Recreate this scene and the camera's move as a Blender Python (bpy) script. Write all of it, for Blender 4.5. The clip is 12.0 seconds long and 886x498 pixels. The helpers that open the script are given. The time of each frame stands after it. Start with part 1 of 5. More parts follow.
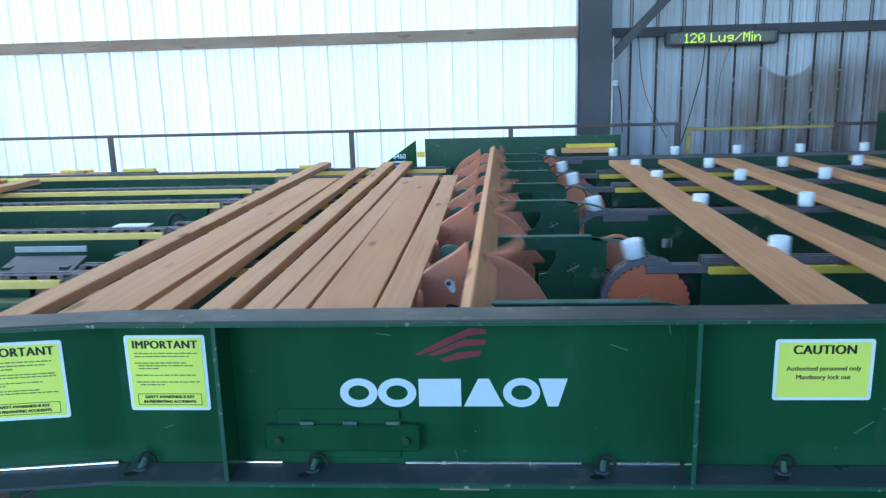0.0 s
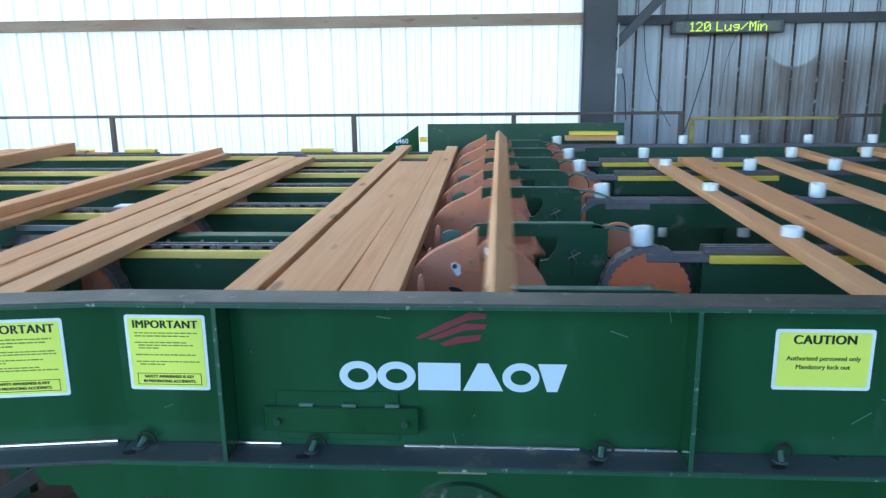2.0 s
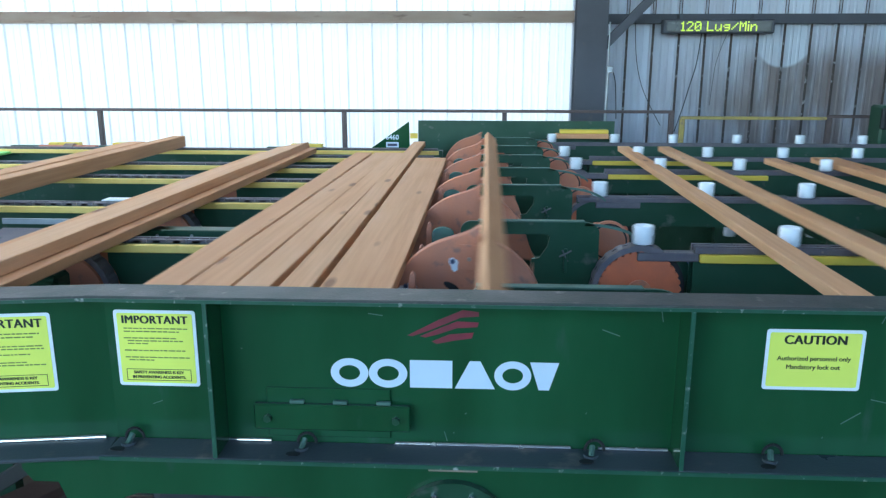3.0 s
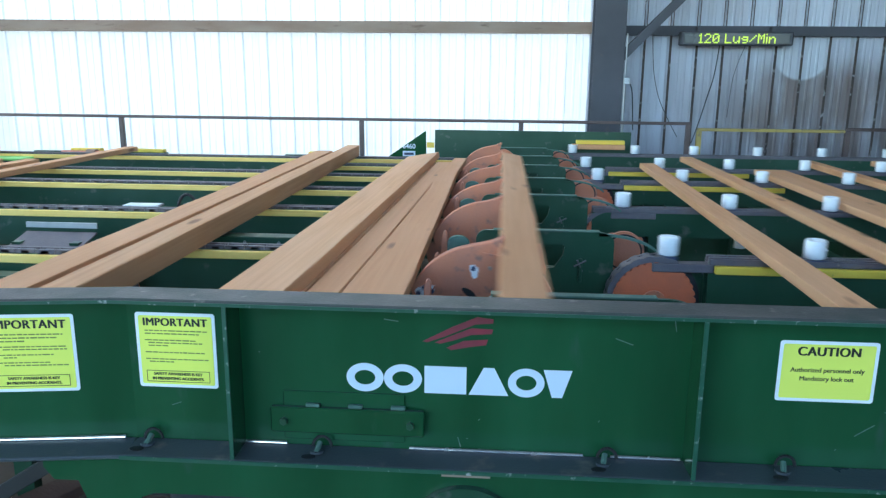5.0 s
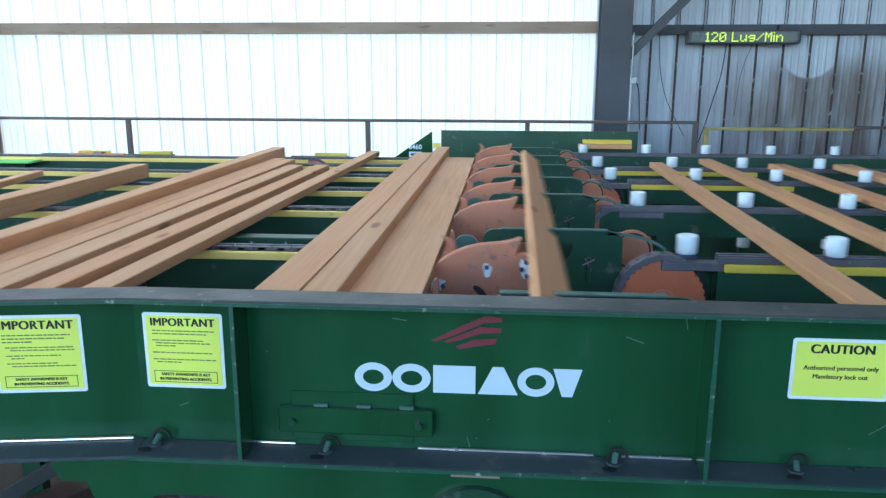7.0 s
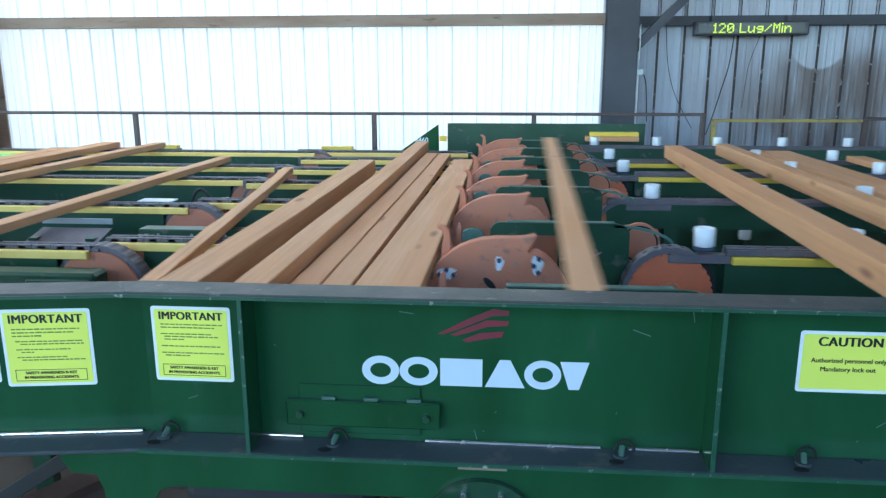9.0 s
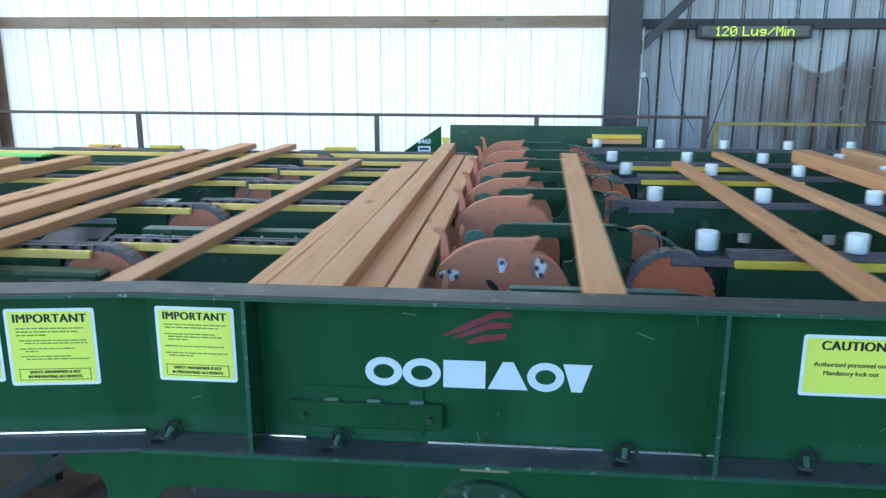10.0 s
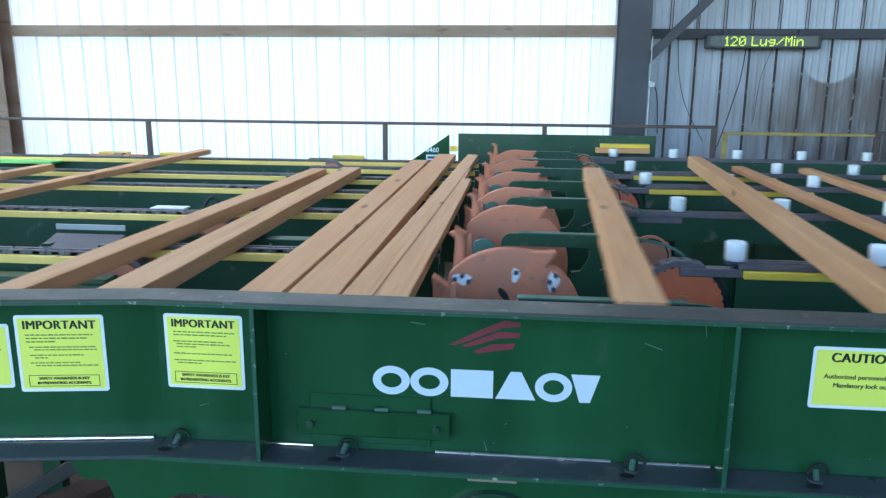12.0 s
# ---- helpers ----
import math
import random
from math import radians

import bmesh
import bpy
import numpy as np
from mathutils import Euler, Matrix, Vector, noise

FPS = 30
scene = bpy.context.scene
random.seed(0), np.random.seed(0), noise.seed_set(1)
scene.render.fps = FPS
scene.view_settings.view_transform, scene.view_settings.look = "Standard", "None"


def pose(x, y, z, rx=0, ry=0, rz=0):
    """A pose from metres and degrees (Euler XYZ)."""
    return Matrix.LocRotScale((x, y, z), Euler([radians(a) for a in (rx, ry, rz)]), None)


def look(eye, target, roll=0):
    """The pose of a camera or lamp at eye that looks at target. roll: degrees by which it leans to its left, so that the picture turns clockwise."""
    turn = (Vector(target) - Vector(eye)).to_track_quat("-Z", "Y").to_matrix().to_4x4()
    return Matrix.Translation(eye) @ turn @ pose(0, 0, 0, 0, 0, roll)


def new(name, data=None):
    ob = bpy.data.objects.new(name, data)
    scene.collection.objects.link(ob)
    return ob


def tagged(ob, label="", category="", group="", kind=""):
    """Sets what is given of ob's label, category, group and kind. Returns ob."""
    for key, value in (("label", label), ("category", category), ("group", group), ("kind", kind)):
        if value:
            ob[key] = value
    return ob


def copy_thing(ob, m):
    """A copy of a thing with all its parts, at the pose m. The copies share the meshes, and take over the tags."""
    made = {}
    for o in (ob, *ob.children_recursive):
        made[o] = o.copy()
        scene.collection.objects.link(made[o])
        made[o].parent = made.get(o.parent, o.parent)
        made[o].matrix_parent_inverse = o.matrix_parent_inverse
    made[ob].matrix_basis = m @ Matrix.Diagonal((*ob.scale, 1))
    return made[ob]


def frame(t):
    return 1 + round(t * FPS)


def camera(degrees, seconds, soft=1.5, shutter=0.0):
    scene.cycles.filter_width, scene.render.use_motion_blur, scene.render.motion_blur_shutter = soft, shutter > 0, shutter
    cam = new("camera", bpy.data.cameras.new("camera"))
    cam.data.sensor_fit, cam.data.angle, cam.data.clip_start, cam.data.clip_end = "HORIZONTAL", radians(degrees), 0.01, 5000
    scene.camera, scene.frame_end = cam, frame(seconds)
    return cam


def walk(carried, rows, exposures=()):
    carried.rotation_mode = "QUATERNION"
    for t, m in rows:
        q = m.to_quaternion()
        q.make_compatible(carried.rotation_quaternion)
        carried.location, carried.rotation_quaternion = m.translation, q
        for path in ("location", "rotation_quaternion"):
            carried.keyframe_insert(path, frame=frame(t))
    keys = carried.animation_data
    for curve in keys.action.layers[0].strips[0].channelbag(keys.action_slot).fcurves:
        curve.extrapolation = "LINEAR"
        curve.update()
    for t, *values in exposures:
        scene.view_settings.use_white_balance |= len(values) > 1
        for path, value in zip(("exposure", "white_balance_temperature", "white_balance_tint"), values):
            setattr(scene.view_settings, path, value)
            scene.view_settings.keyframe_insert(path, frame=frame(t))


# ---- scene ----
H = 1.75                      # eye height; the working deck lies 0.68 m below it
DECK = H - 0.68
S, PERIOD = 0.556, 0.4915      # spacing of the lugs, seconds from lug to lug
V = S / PERIOD

cam = camera(60.7, 12.0, soft=1.3, shutter=0.5)
walk(cam, [
    (0, pose(-0.0045, -0.0021, 1.7486, 77.611, 1.512, 3.406)),
    (0.5, pose(-0.0173, -0.0064, 1.7456, 77.384, 1.298, 3.469)),
    (1, pose(-0.0176, -0.0065, 1.7446, 76.928, 1.020, 3.993)),
    (1.5, pose(-0.0121, -0.0020, 1.7441, 76.616, 0.831, 4.164)),
    (2, pose(-0.0073, 0.0007, 1.7424, 76.580, 0.624, 3.654)),
    (2.5, pose(-0.0128, 0.0048, 1.7406, 76.429, 0.096, 3.134)),
    (3, pose(-0.0186, 0.0067, 1.7428, 76.317, -0.066, 2.925)),
    (5, pose(-0.0194, -0.0197, 1.7444, 77.013, -0.508, 4.188)),
    (5.5, pose(-0.0204, -0.0207, 1.7434, 77.196, -0.737, 4.602)),
    (6, pose(-0.0231, -0.0147, 1.7399, 77.414, -1.114, 4.920)),
    (6.5, pose(-0.0190, -0.0060, 1.7349, 77.422, -0.273, 4.759)),
    (7, pose(-0.0250, -0.0084, 1.7337, 77.124, -0.130, 4.591)),
    (9, pose(-0.0249, -0.0103, 1.7352, 76.592, 0.121, 5.052)),
    (9.5, pose(-0.0289, -0.0103, 1.7363, 76.596, 0.042, 5.081)),
    (10, pose(-0.0311, -0.0134, 1.7373, 76.686, -0.177, 5.218)),
    (10.5, pose(-0.0318, -0.0144, 1.7386, 76.854, -0.160, 5.204)),
    (11, pose(-0.0268, -0.0127, 1.7388, 76.990, -0.018, 5.338)),
    (11.5, pose(-0.0300, -0.0116, 1.7412, 77.075, -0.074, 5.499)),
    (12, pose(-0.0340, -0.0147, 1.7400, 77.306, -0.382, 5.823)),
], exposures=[(0, 2.72, 5230, -1), (0.5, 2.72, 5260, -1), (1, 2.75, 5380, -1), (2, 2.80, 5720, -1), (12, 2.80, 5720, -1)])

# ---- light: a sunny day outside an open-sided mill shed ----
SUN_ELEV, SUN_AZ = 40, 20     # degrees; the sun stands behind the far wall
world = bpy.data.worlds.new("daylight")
scene.world = world
world.use_nodes = True
wn = world.node_tree
sky = wn.nodes.new("ShaderNodeTexSky")
sky.sky_type = "NISHITA"
sky.sun_disc = False
sky.sun_elevation = radians(SUN_ELEV)
sky.sun_rotation = radians(SUN_AZ)
wn.links.new(sky.outputs[0], wn.nodes["Background"].inputs[0])
wn.nodes["Background"].inputs[1].default_value = 0.15
sun = new("sun", bpy.data.lights.new("sun", "SUN"))
sun.data.energy, sun.data.angle, sun.data.color = 2.6, radians(0.6), (1, 0.95, 0.88)
sd = Vector((math.sin(radians(SUN_AZ)) * math.cos(radians(SUN_ELEV)), math.cos(radians(SUN_AZ)) * math.cos(radians(SUN_ELEV)), math.sin(radians(SUN_ELEV))))
sun.matrix_basis = look(sd * 40, (0, 0, 0))

# ---- materials ----
def material(name, colour, rough=0.5, metal=0.0, second=None, amount=0.5, scale=4.0, fine=60.0, bump=0.15, stretch=(1, 1, 1), spec=0.5, coat=0.0, dirt=None, dirt_at=0.62):
    """Two scales of variation: patches between colour and second, fine grain in the relief, dirt in blotches."""
    m = bpy.data.materials.new(name)
    m.use_nodes = True
    nt = m.node_tree
    p = nt.nodes["Principled BSDF"]
    tc = nt.nodes.new("ShaderNodeTexCoord")
    mp = nt.nodes.new("ShaderNodeMapping")
    mp.inputs["Scale"].default_value = stretch
    nt.links.new(tc.outputs["Object"], mp.inputs[0])
    info = nt.nodes.new("ShaderNodeObjectInfo")
    off = nt.nodes.new("ShaderNodeVectorMath")
    off.operation = "SCALE"
    off.inputs[0].default_value = (31, 17, 23)
    nt.links.new(info.outputs["Random"], off.inputs["Scale"])
    nt.links.new(off.outputs[0], mp.inputs["Location"])
    def noise_tex(sc, detail=5):
        n = nt.nodes.new("ShaderNodeTexNoise")
        n.inputs["Scale"].default_value, n.inputs["Detail"].default_value = sc, detail
        nt.links.new(mp.outputs[0], n.inputs["Vector"])
        return n
    big, small = noise_tex(scale), noise_tex(fine, 3)
    second = second or tuple(c * 0.7 for c in colour)
    mix = nt.nodes.new("ShaderNodeMix")
    mix.data_type = "RGBA"
    mix.inputs["A"].default_value, mix.inputs["B"].default_value = (*colour, 1), (*second, 1)
    ramp = nt.nodes.new("ShaderNodeMapRange")
    ramp.inputs["From Min"].default_value, ramp.inputs["From Max"].default_value, ramp.inputs["To Max"].default_value = 0.35, 0.7, amount
    nt.links.new(big.outputs["Fac"], ramp.inputs[0])
    nt.links.new(ramp.outputs[0], mix.inputs["Factor"])
    col = mix.outputs["Result"]
    if dirt:
        d = noise_tex(scale * 2.3, 8)
        dr = nt.nodes.new("ShaderNodeMapRange")
        dr.inputs["From Min"].default_value, dr.inputs["From Max"].default_value = dirt_at, dirt_at + 0.12
        nt.links.new(d.outputs["Fac"], dr.inputs[0])
        dm = nt.nodes.new("ShaderNodeMix")
        dm.data_type = "RGBA"
        dm.inputs["B"].default_value = (*dirt, 1)
        nt.links.new(col, dm.inputs["A"])
        nt.links.new(dr.outputs[0], dm.inputs["Factor"])
        col = dm.outputs["Result"]
    nt.links.new(col, p.inputs["Base Color"])
    rr = nt.nodes.new("ShaderNodeMapRange")
    rr.inputs["To Min"].default_value, rr.inputs["To Max"].default_value = max(rough - 0.12, 0.02), min(rough + 0.15, 1)
    nt.links.new(big.outputs["Fac"], rr.inputs[0])
    nt.links.new(rr.outputs[0], p.inputs["Roughness"])
    p.inputs["Metallic"].default_value = metal
    p.inputs["Specular IOR Level"].default_value = spec
    p.inputs["Coat Weight"].default_value = coat
    b = nt.nodes.new("ShaderNodeBump")
    b.inputs["Strength"].default_value, b.inputs["Distance"].default_value = bump, 0.004
    nt.links.new(small.outputs["Fac"], b.inputs["Height"])
    nt.links.new(b.outputs[0], p.inputs["Normal"])
    return m


def wood_material():
    """Fresh-sawn softwood: growth rings stretched along the board, knots, saw marks."""
    m = bpy.data.materials.new("sawn_softwood")
    m.use_nodes = True
    nt = m.node_tree
    p = nt.nodes["Principled BSDF"]
    tc = nt.nodes.new("ShaderNodeTexCoord")
    info = nt.nodes.new("ShaderNodeObjectInfo")
    off = nt.nodes.new("ShaderNodeVectorMath")
    off.operation = "SCALE"
    off.inputs[0].default_value = (13, 41, 7)
    nt.links.new(info.outputs["Random"], off.inputs["Scale"])
    def mapped(sx, sy, sz):
        mp = nt.nodes.new("ShaderNodeMapping")
        mp.inputs["Scale"].default_value = (sx, sy, sz)
        nt.links.new(tc.outputs["Object"], mp.inputs[0])
        nt.links.new(off.outputs[0], mp.inputs["Location"])
        return mp.outputs[0]
    def noise_tex(vec, sc, detail=4):
        n = nt.nodes.new("ShaderNodeTexNoise")
        n.inputs["Scale"].default_value, n.inputs["Detail"].default_value = sc, detail
        nt.links.new(vec, n.inputs["Vector"])
        return n.outputs["Fac"]
    def mixed(fac, a, b):
        x = nt.nodes.new("ShaderNodeMix")
        x.data_type = "RGBA"
        nt.links.new(fac, x.inputs["Factor"])
        for sock, val in (("A", a), ("B", b)):
            if isinstance(val, tuple):
                x.inputs[sock].default_value = (*val, 1)
            else:
                nt.links.new(val, x.inputs[sock])
        return x.outputs["Result"]
    def ranged(sock, lo, hi, out=1.0):
        r = nt.nodes.new("ShaderNodeMapRange")
        r.inputs["From Min"].default_value, r.inputs["From Max"].default_value, r.inputs["To Max"].default_value = lo, hi, out
        nt.links.new(sock, r.inputs[0])
        return r.outputs[0]
    grain = noise_tex(mapped(30, 0.9, 30), 2.0, 6)
    patch = noise_tex(mapped(3, 0.6, 3), 1.6, 3)
    col = mixed(ranged(grain, 0.35, 0.7), (0.72, 0.390, 0.190), (0.60, 0.300, 0.138))
    col = mixed(ranged(patch, 0.4, 0.75, 0.6), col, (0.76, 0.460, 0.262))
    col = mixed(ranged(info.outputs["Random"], 0.2, 1.0, 0.55), col, (0.66, 0.310, 0.138))
    vor = nt.nodes.new("ShaderNodeTexVoronoi")
    vor.inputs["Scale"].default_value = 1.0
    nt.links.new(mapped(6.0, 1.7, 6.0), vor.inputs["Vector"])
    knot = ranged(vor.outputs["Distance"], 0.130, 0.060, 0.8)
    col = mixed(knot, col, (0.24, 0.105, 0.05))
    nt.links.new(col, p.inputs["Base Color"])
    p.inputs["Roughness"].default_value = 0.62
    p.inputs["Specular IOR Level"].default_value = 0.35
    saw = noise_tex(mapped(14, 160, 14), 1.0, 2)
    b = nt.nodes.new("ShaderNodeBump")
    b.inputs["Strength"].default_value, b.inputs["Distance"].default_value = 0.25, 0.003
    nt.links.new(saw, b.inputs["Height"])
    nt.links.new(b.outputs[0], p.inputs["Normal"])
    return m


def sheet_material(name, colour, through_it):
    """Ribbed cladding; through_it is the share of daylight that passes the sheet."""
    m = material(name, colour, 0.5, 0.0, tuple(c * 0.8 for c in colour), 0.6, 1.2, 30, 0.05, (1, 1, 0.25))
    if through_it:
        nt = m.node_tree
        out = nt.nodes["Material Output"]
        tr = nt.nodes.new("ShaderNodeBsdfTranslucent")
        tr.inputs[0].default_value = (0.97, 0.985, 1.0, 1)
        mix = nt.nodes.new("ShaderNodeMixShader")
        mix.inputs[0].default_value = through_it
        nt.links.new(nt.nodes["Principled BSDF"].outputs[0], mix.inputs[1])
        nt.links.new(tr.outputs[0], mix.inputs[2])
        nt.links.new(mix.outputs[0], out.inputs[0])
    return m


def glowing(name, colour, strength):
    m = bpy.data.materials.new(name)
    m.use_nodes = True
    p = m.node_tree.nodes["Principled BSDF"]
    p.inputs["Base Color"].default_value = (*colour, 1)
    p.inputs["Emission Color"].default_value = (*colour, 1)
    p.inputs["Emission Strength"].default_value = strength
    return m


RAILING = material("brown_railing_paint", (0.10, 0.07, 0.068), 0.5, 0.1, (0.15, 0.10, 0.09), 0.8, 6, 80, 0.2)
# upright lighter streaks: dirt, and the plate's soft reflections put into the colour
GREEN = material("green_enamel", (0.0155, 0.066, 0.024), 0.13, 0, (0.024, 0.096, 0.038), 1.0, 2.2, 140, 0.04, (1.8, 1, 0.5), spec=0.55, dirt=(0.045, 0.095, 0.066), dirt_at=0.66)
GREEN_WORN = material("worn_green_enamel", (0.017, 0.062, 0.030), 0.36, 0, (0.030, 0.080, 0.045), 0.8, 5.0, 90, 0.10, dirt=(0.13, 0.13, 0.11), dirt_at=0.63)
DUSTY = material("dusty_steel_ledge", (0.055, 0.068, 0.078), 0.32, 0, (0.095, 0.098, 0.108), 0.8, 5.0, 120, 0.15, dirt=(0.19, 0.16, 0.14), dirt_at=0.62)
EDGE = material("scuffed_edge", (0.085, 0.078, 0.074), 0.45, 0.1, (0.05, 0.065, 0.055), 0.9, 9, 140, 0.3, dirt=(0.24, 0.21, 0.19), dirt_at=0.64)
STEEL = material("dusty_chain_steel", (0.135, 0.118, 0.135), 0.5, 0.25, (0.20, 0.17, 0.17), 0.8, 12, 150, 0.4, dirt=(0.30, 0.24, 0.19), dirt_at=0.66)
BLACK = material("black_rubber", (0.012, 0.012, 0.013), 0.6, 0, (0.03, 0.03, 0.03), 0.5, 9, 90, 0.2)
BRIGHT = material("bare_bolt_steel", (0.72, 0.74, 0.76), 0.22, 0.9, (0.5, 0.5, 0.5), 0.6, 20, 120, 0.1)
COLUMN = material("grey_primer", (0.085, 0.085, 0.105), 0.6, 0, (0.06, 0.058, 0.068), 0.8, 2.0, 60, 0.1, dirt=(0.13, 0.10, 0.085), dirt_at=0.66)
RUST = material("rusty_brown_steel", (0.27, 0.175, 0.125), 0.65, 0.05, (0.40, 0.31, 0.25), 0.8, 5.0, 80, 0.3, (0.25, 1, 1), dirt=(0.13, 0.075, 0.05), dirt_at=0.62)
YELLOW = material("yellow_wear_strip", (0.85, 0.62, 0.08), 0.45, 0, (0.76, 0.52, 0.07), 0.7, 7, 100, 0.15, dirt=(0.30, 0.23, 0.09), dirt_at=0.68)
ORANGE = material("dusty_orange_paint", (0.60, 0.21, 0.108), 0.62, 0, (0.48, 0.20, 0.13), 0.8, 9, 100, 0.3, dirt=(0.30, 0.15, 0.11), dirt_at=0.60)
ORANGE_B = material("bright_orange_paint", (0.70, 0.17, 0.065), 0.5, 0, (0.50, 0.14, 0.07), 0.7, 9, 100, 0.15, dirt=(0.12, 0.08, 0.07), dirt_at=0.68)
WHITE = material("white_plastic", (0.90, 0.91, 0.93), 0.4, 0, (0.78, 0.79, 0.82), 0.7, 22, 120, 0.1, dirt=(0.42, 0.38, 0.34), dirt_at=0.70)
BLUE = material("blue_grey_steel", (0.05, 0.07, 0.14), 0.5, 0.3, (0.09, 0.09, 0.13), 0.8, 15, 100, 0.2)
WOOD = wood_material()
# brown wood darkened in its colour, as it lies in shade
SHADED_WOOD = material("shaded_wood", (0.085, 0.045, 0.033), 0.85, 0, (0.13, 0.075, 0.055), 0.9, 6, 90, 0.5, (1, 0.3, 1))
BARK = material("bark_wane", (0.10, 0.055, 0.035), 0.9, 0, (0.20, 0.11, 0.06), 0.9, 25, 120, 0.8, (1, 0.4, 1))
SIGN = material("yellow_decal", (0.90, 0.93, 0.15), 0.4, 0, (0.85, 0.89, 0.13), 0.5, 5, 60, 0.02)
SIGN_EDGE = material("white_decal", (0.88, 0.91, 0.93), 0.4, 0, (0.82, 0.86, 0.88), 0.5, 5, 60, 0.02)
INK = material("black_ink", (0.015, 0.02, 0.012), 0.5, 0, (0.02, 0.02, 0.02), 0.5, 5, 60, 0.02)
INK_SOFT = material("faded_green_ink", (0.22, 0.26, 0.05), 0.5, 0, (0.17, 0.20, 0.04), 0.5, 9, 60, 0.02)
RED = material("faded_red_vinyl", (0.24, 0.028, 0.045), 0.45, 0, (0.15, 0.03, 0.04), 0.8, 14, 60, 0.03, dirt=(0.05, 0.05, 0.045), dirt_at=0.68)
LETTER = material("pale_blue_white_vinyl", (0.70, 0.78, 0.88), 0.4, 0, (0.66, 0.74, 0.86), 0.5, 5, 60, 0.02)
FLOOR = material("sawdust_concrete", (0.085, 0.065, 0.05), 0.9, 0, (0.15, 0.105, 0.07), 0.9, 2.0, 60, 0.5, dirt=(0.26, 0.17, 0.095), dirt_at=0.62)
GROUND = material("gravel_yard", (0.28, 0.25, 0.21), 0.95, 0, (0.20, 0.18, 0.15), 0.8, 0.5, 12, 0.4)
ROOF = material("roof_sheet", (0.42, 0.43, 0.45), 0.6, 0, (0.32, 0.32, 0.33), 0.7, 0.7, 20, 0.1)
CLAD = sheet_material("dirty_white_cladding", (0.42, 0.42, 0.46), 0.0)
CLEAR = sheet_material("translucent_white_cladding", (0.74, 0.77, 0.82), 0.085)
ADDED_SKYLIGHT = sheet_material("added_skylight_sheet", (0.75, 0.78, 0.82), 0.7)
def grimy_wall():
    """Blue-white sheets that grow brown with splashed grime low down and to the east, round one paler half-moon."""
    m = material("grimy_blue_white_cladding", (0.61, 0.64, 0.74), 0.40, 0.0, (0.47, 0.46, 0.52), 0.8, 1.1, 40, 0.06, (2.4, 1, 0.30), dirt=(0.24, 0.19, 0.165), dirt_at=0.66)
    nt = m.node_tree
    p = nt.nodes["Principled BSDF"]
    base = p.inputs["Base Color"].links[0].from_socket
    geo = nt.nodes.new("ShaderNodeNewGeometry")
    sep = nt.nodes.new("ShaderNodeSeparateXYZ")
    nt.links.new(geo.outputs["Position"], sep.inputs[0])
    def ranged(sock, lo, hi, a=0.0, b=1.0):
        r = nt.nodes.new("ShaderNodeMapRange")
        r.interpolation_type = "SMOOTHSTEP"
        for key, v in (("From Min", lo), ("From Max", hi), ("To Min", a), ("To Max", b)):
            r.inputs[key].default_value = v
        nt.links.new(sock, r.inputs[0])
        return r.outputs[0]
    def calc(op, a, b):
        n = nt.nodes.new("ShaderNodeMath")
        n.operation = op
        n.use_clamp = True
        for k, v in enumerate((a, b)):
            if isinstance(v, float):
                n.inputs[k].default_value = v
            else:
                nt.links.new(v, n.inputs[k])
        return n.outputs[0]
    noise = nt.nodes.new("ShaderNodeTexNoise")
    noise.inputs["Scale"].default_value, noise.inputs["Detail"].default_value = 2.2, 6
    sc = nt.nodes.new("ShaderNodeVectorMath")
    sc.operation = "MULTIPLY"
    sc.inputs[1].default_value = (2.0, 0.2, 0.45)
    nt.links.new(geo.outputs["Position"], sc.inputs[0])
    nt.links.new(sc.outputs[0], noise.inputs["Vector"])
    east, low = ranged(sep.outputs["X"], 2.2, 3.3), ranged(sep.outputs["Z"], H + 0.36, H - 0.05)
    streak = ranged(noise.outputs["Fac"], 0.3, 0.62, 0.45, 1.0)
    haze = calc("MULTIPLY", ranged(sep.outputs["X"], 1.5, 3.2, 0.18, 1.0), ranged(sep.outputs["Z"], H + 0.55, H - 0.5))
    grime = calc("MULTIPLY", calc("MAXIMUM", calc("MULTIPLY", east, low), haze), streak)
    dist = nt.nodes.new("ShaderNodeVectorMath")
    dist.operation = "DISTANCE"
    dist.inputs[1].default_value = (3.36, WALL_Y, H + 0.28)
    nt.links.new(geo.outputs["Position"], dist.inputs[0])
    half_moon = ranged(dist.outputs["Value"], 0.33, 0.29)
    grime = calc("MULTIPLY", grime, calc("SUBTRACT", 1.0, calc("MULTIPLY", half_moon, 0.85)))
    def blend(fac, a, b):
        x = nt.nodes.new("ShaderNodeMix")
        x.data_type = "RGBA"
        nt.links.new(fac, x.inputs["Factor"])
        nt.links.new(a, x.inputs["A"])
        x.inputs["B"].default_value = (*b, 1)
        return x.outputs["Result"]
    col = blend(calc("MULTIPLY", half_moon, 0.35), base, (0.56, 0.58, 0.62))
    nt.links.new(blend(calc("MULTIPLY", grime, 0.9), col, (0.15, 0.105, 0.092)), p.inputs["Base Color"])
    return m


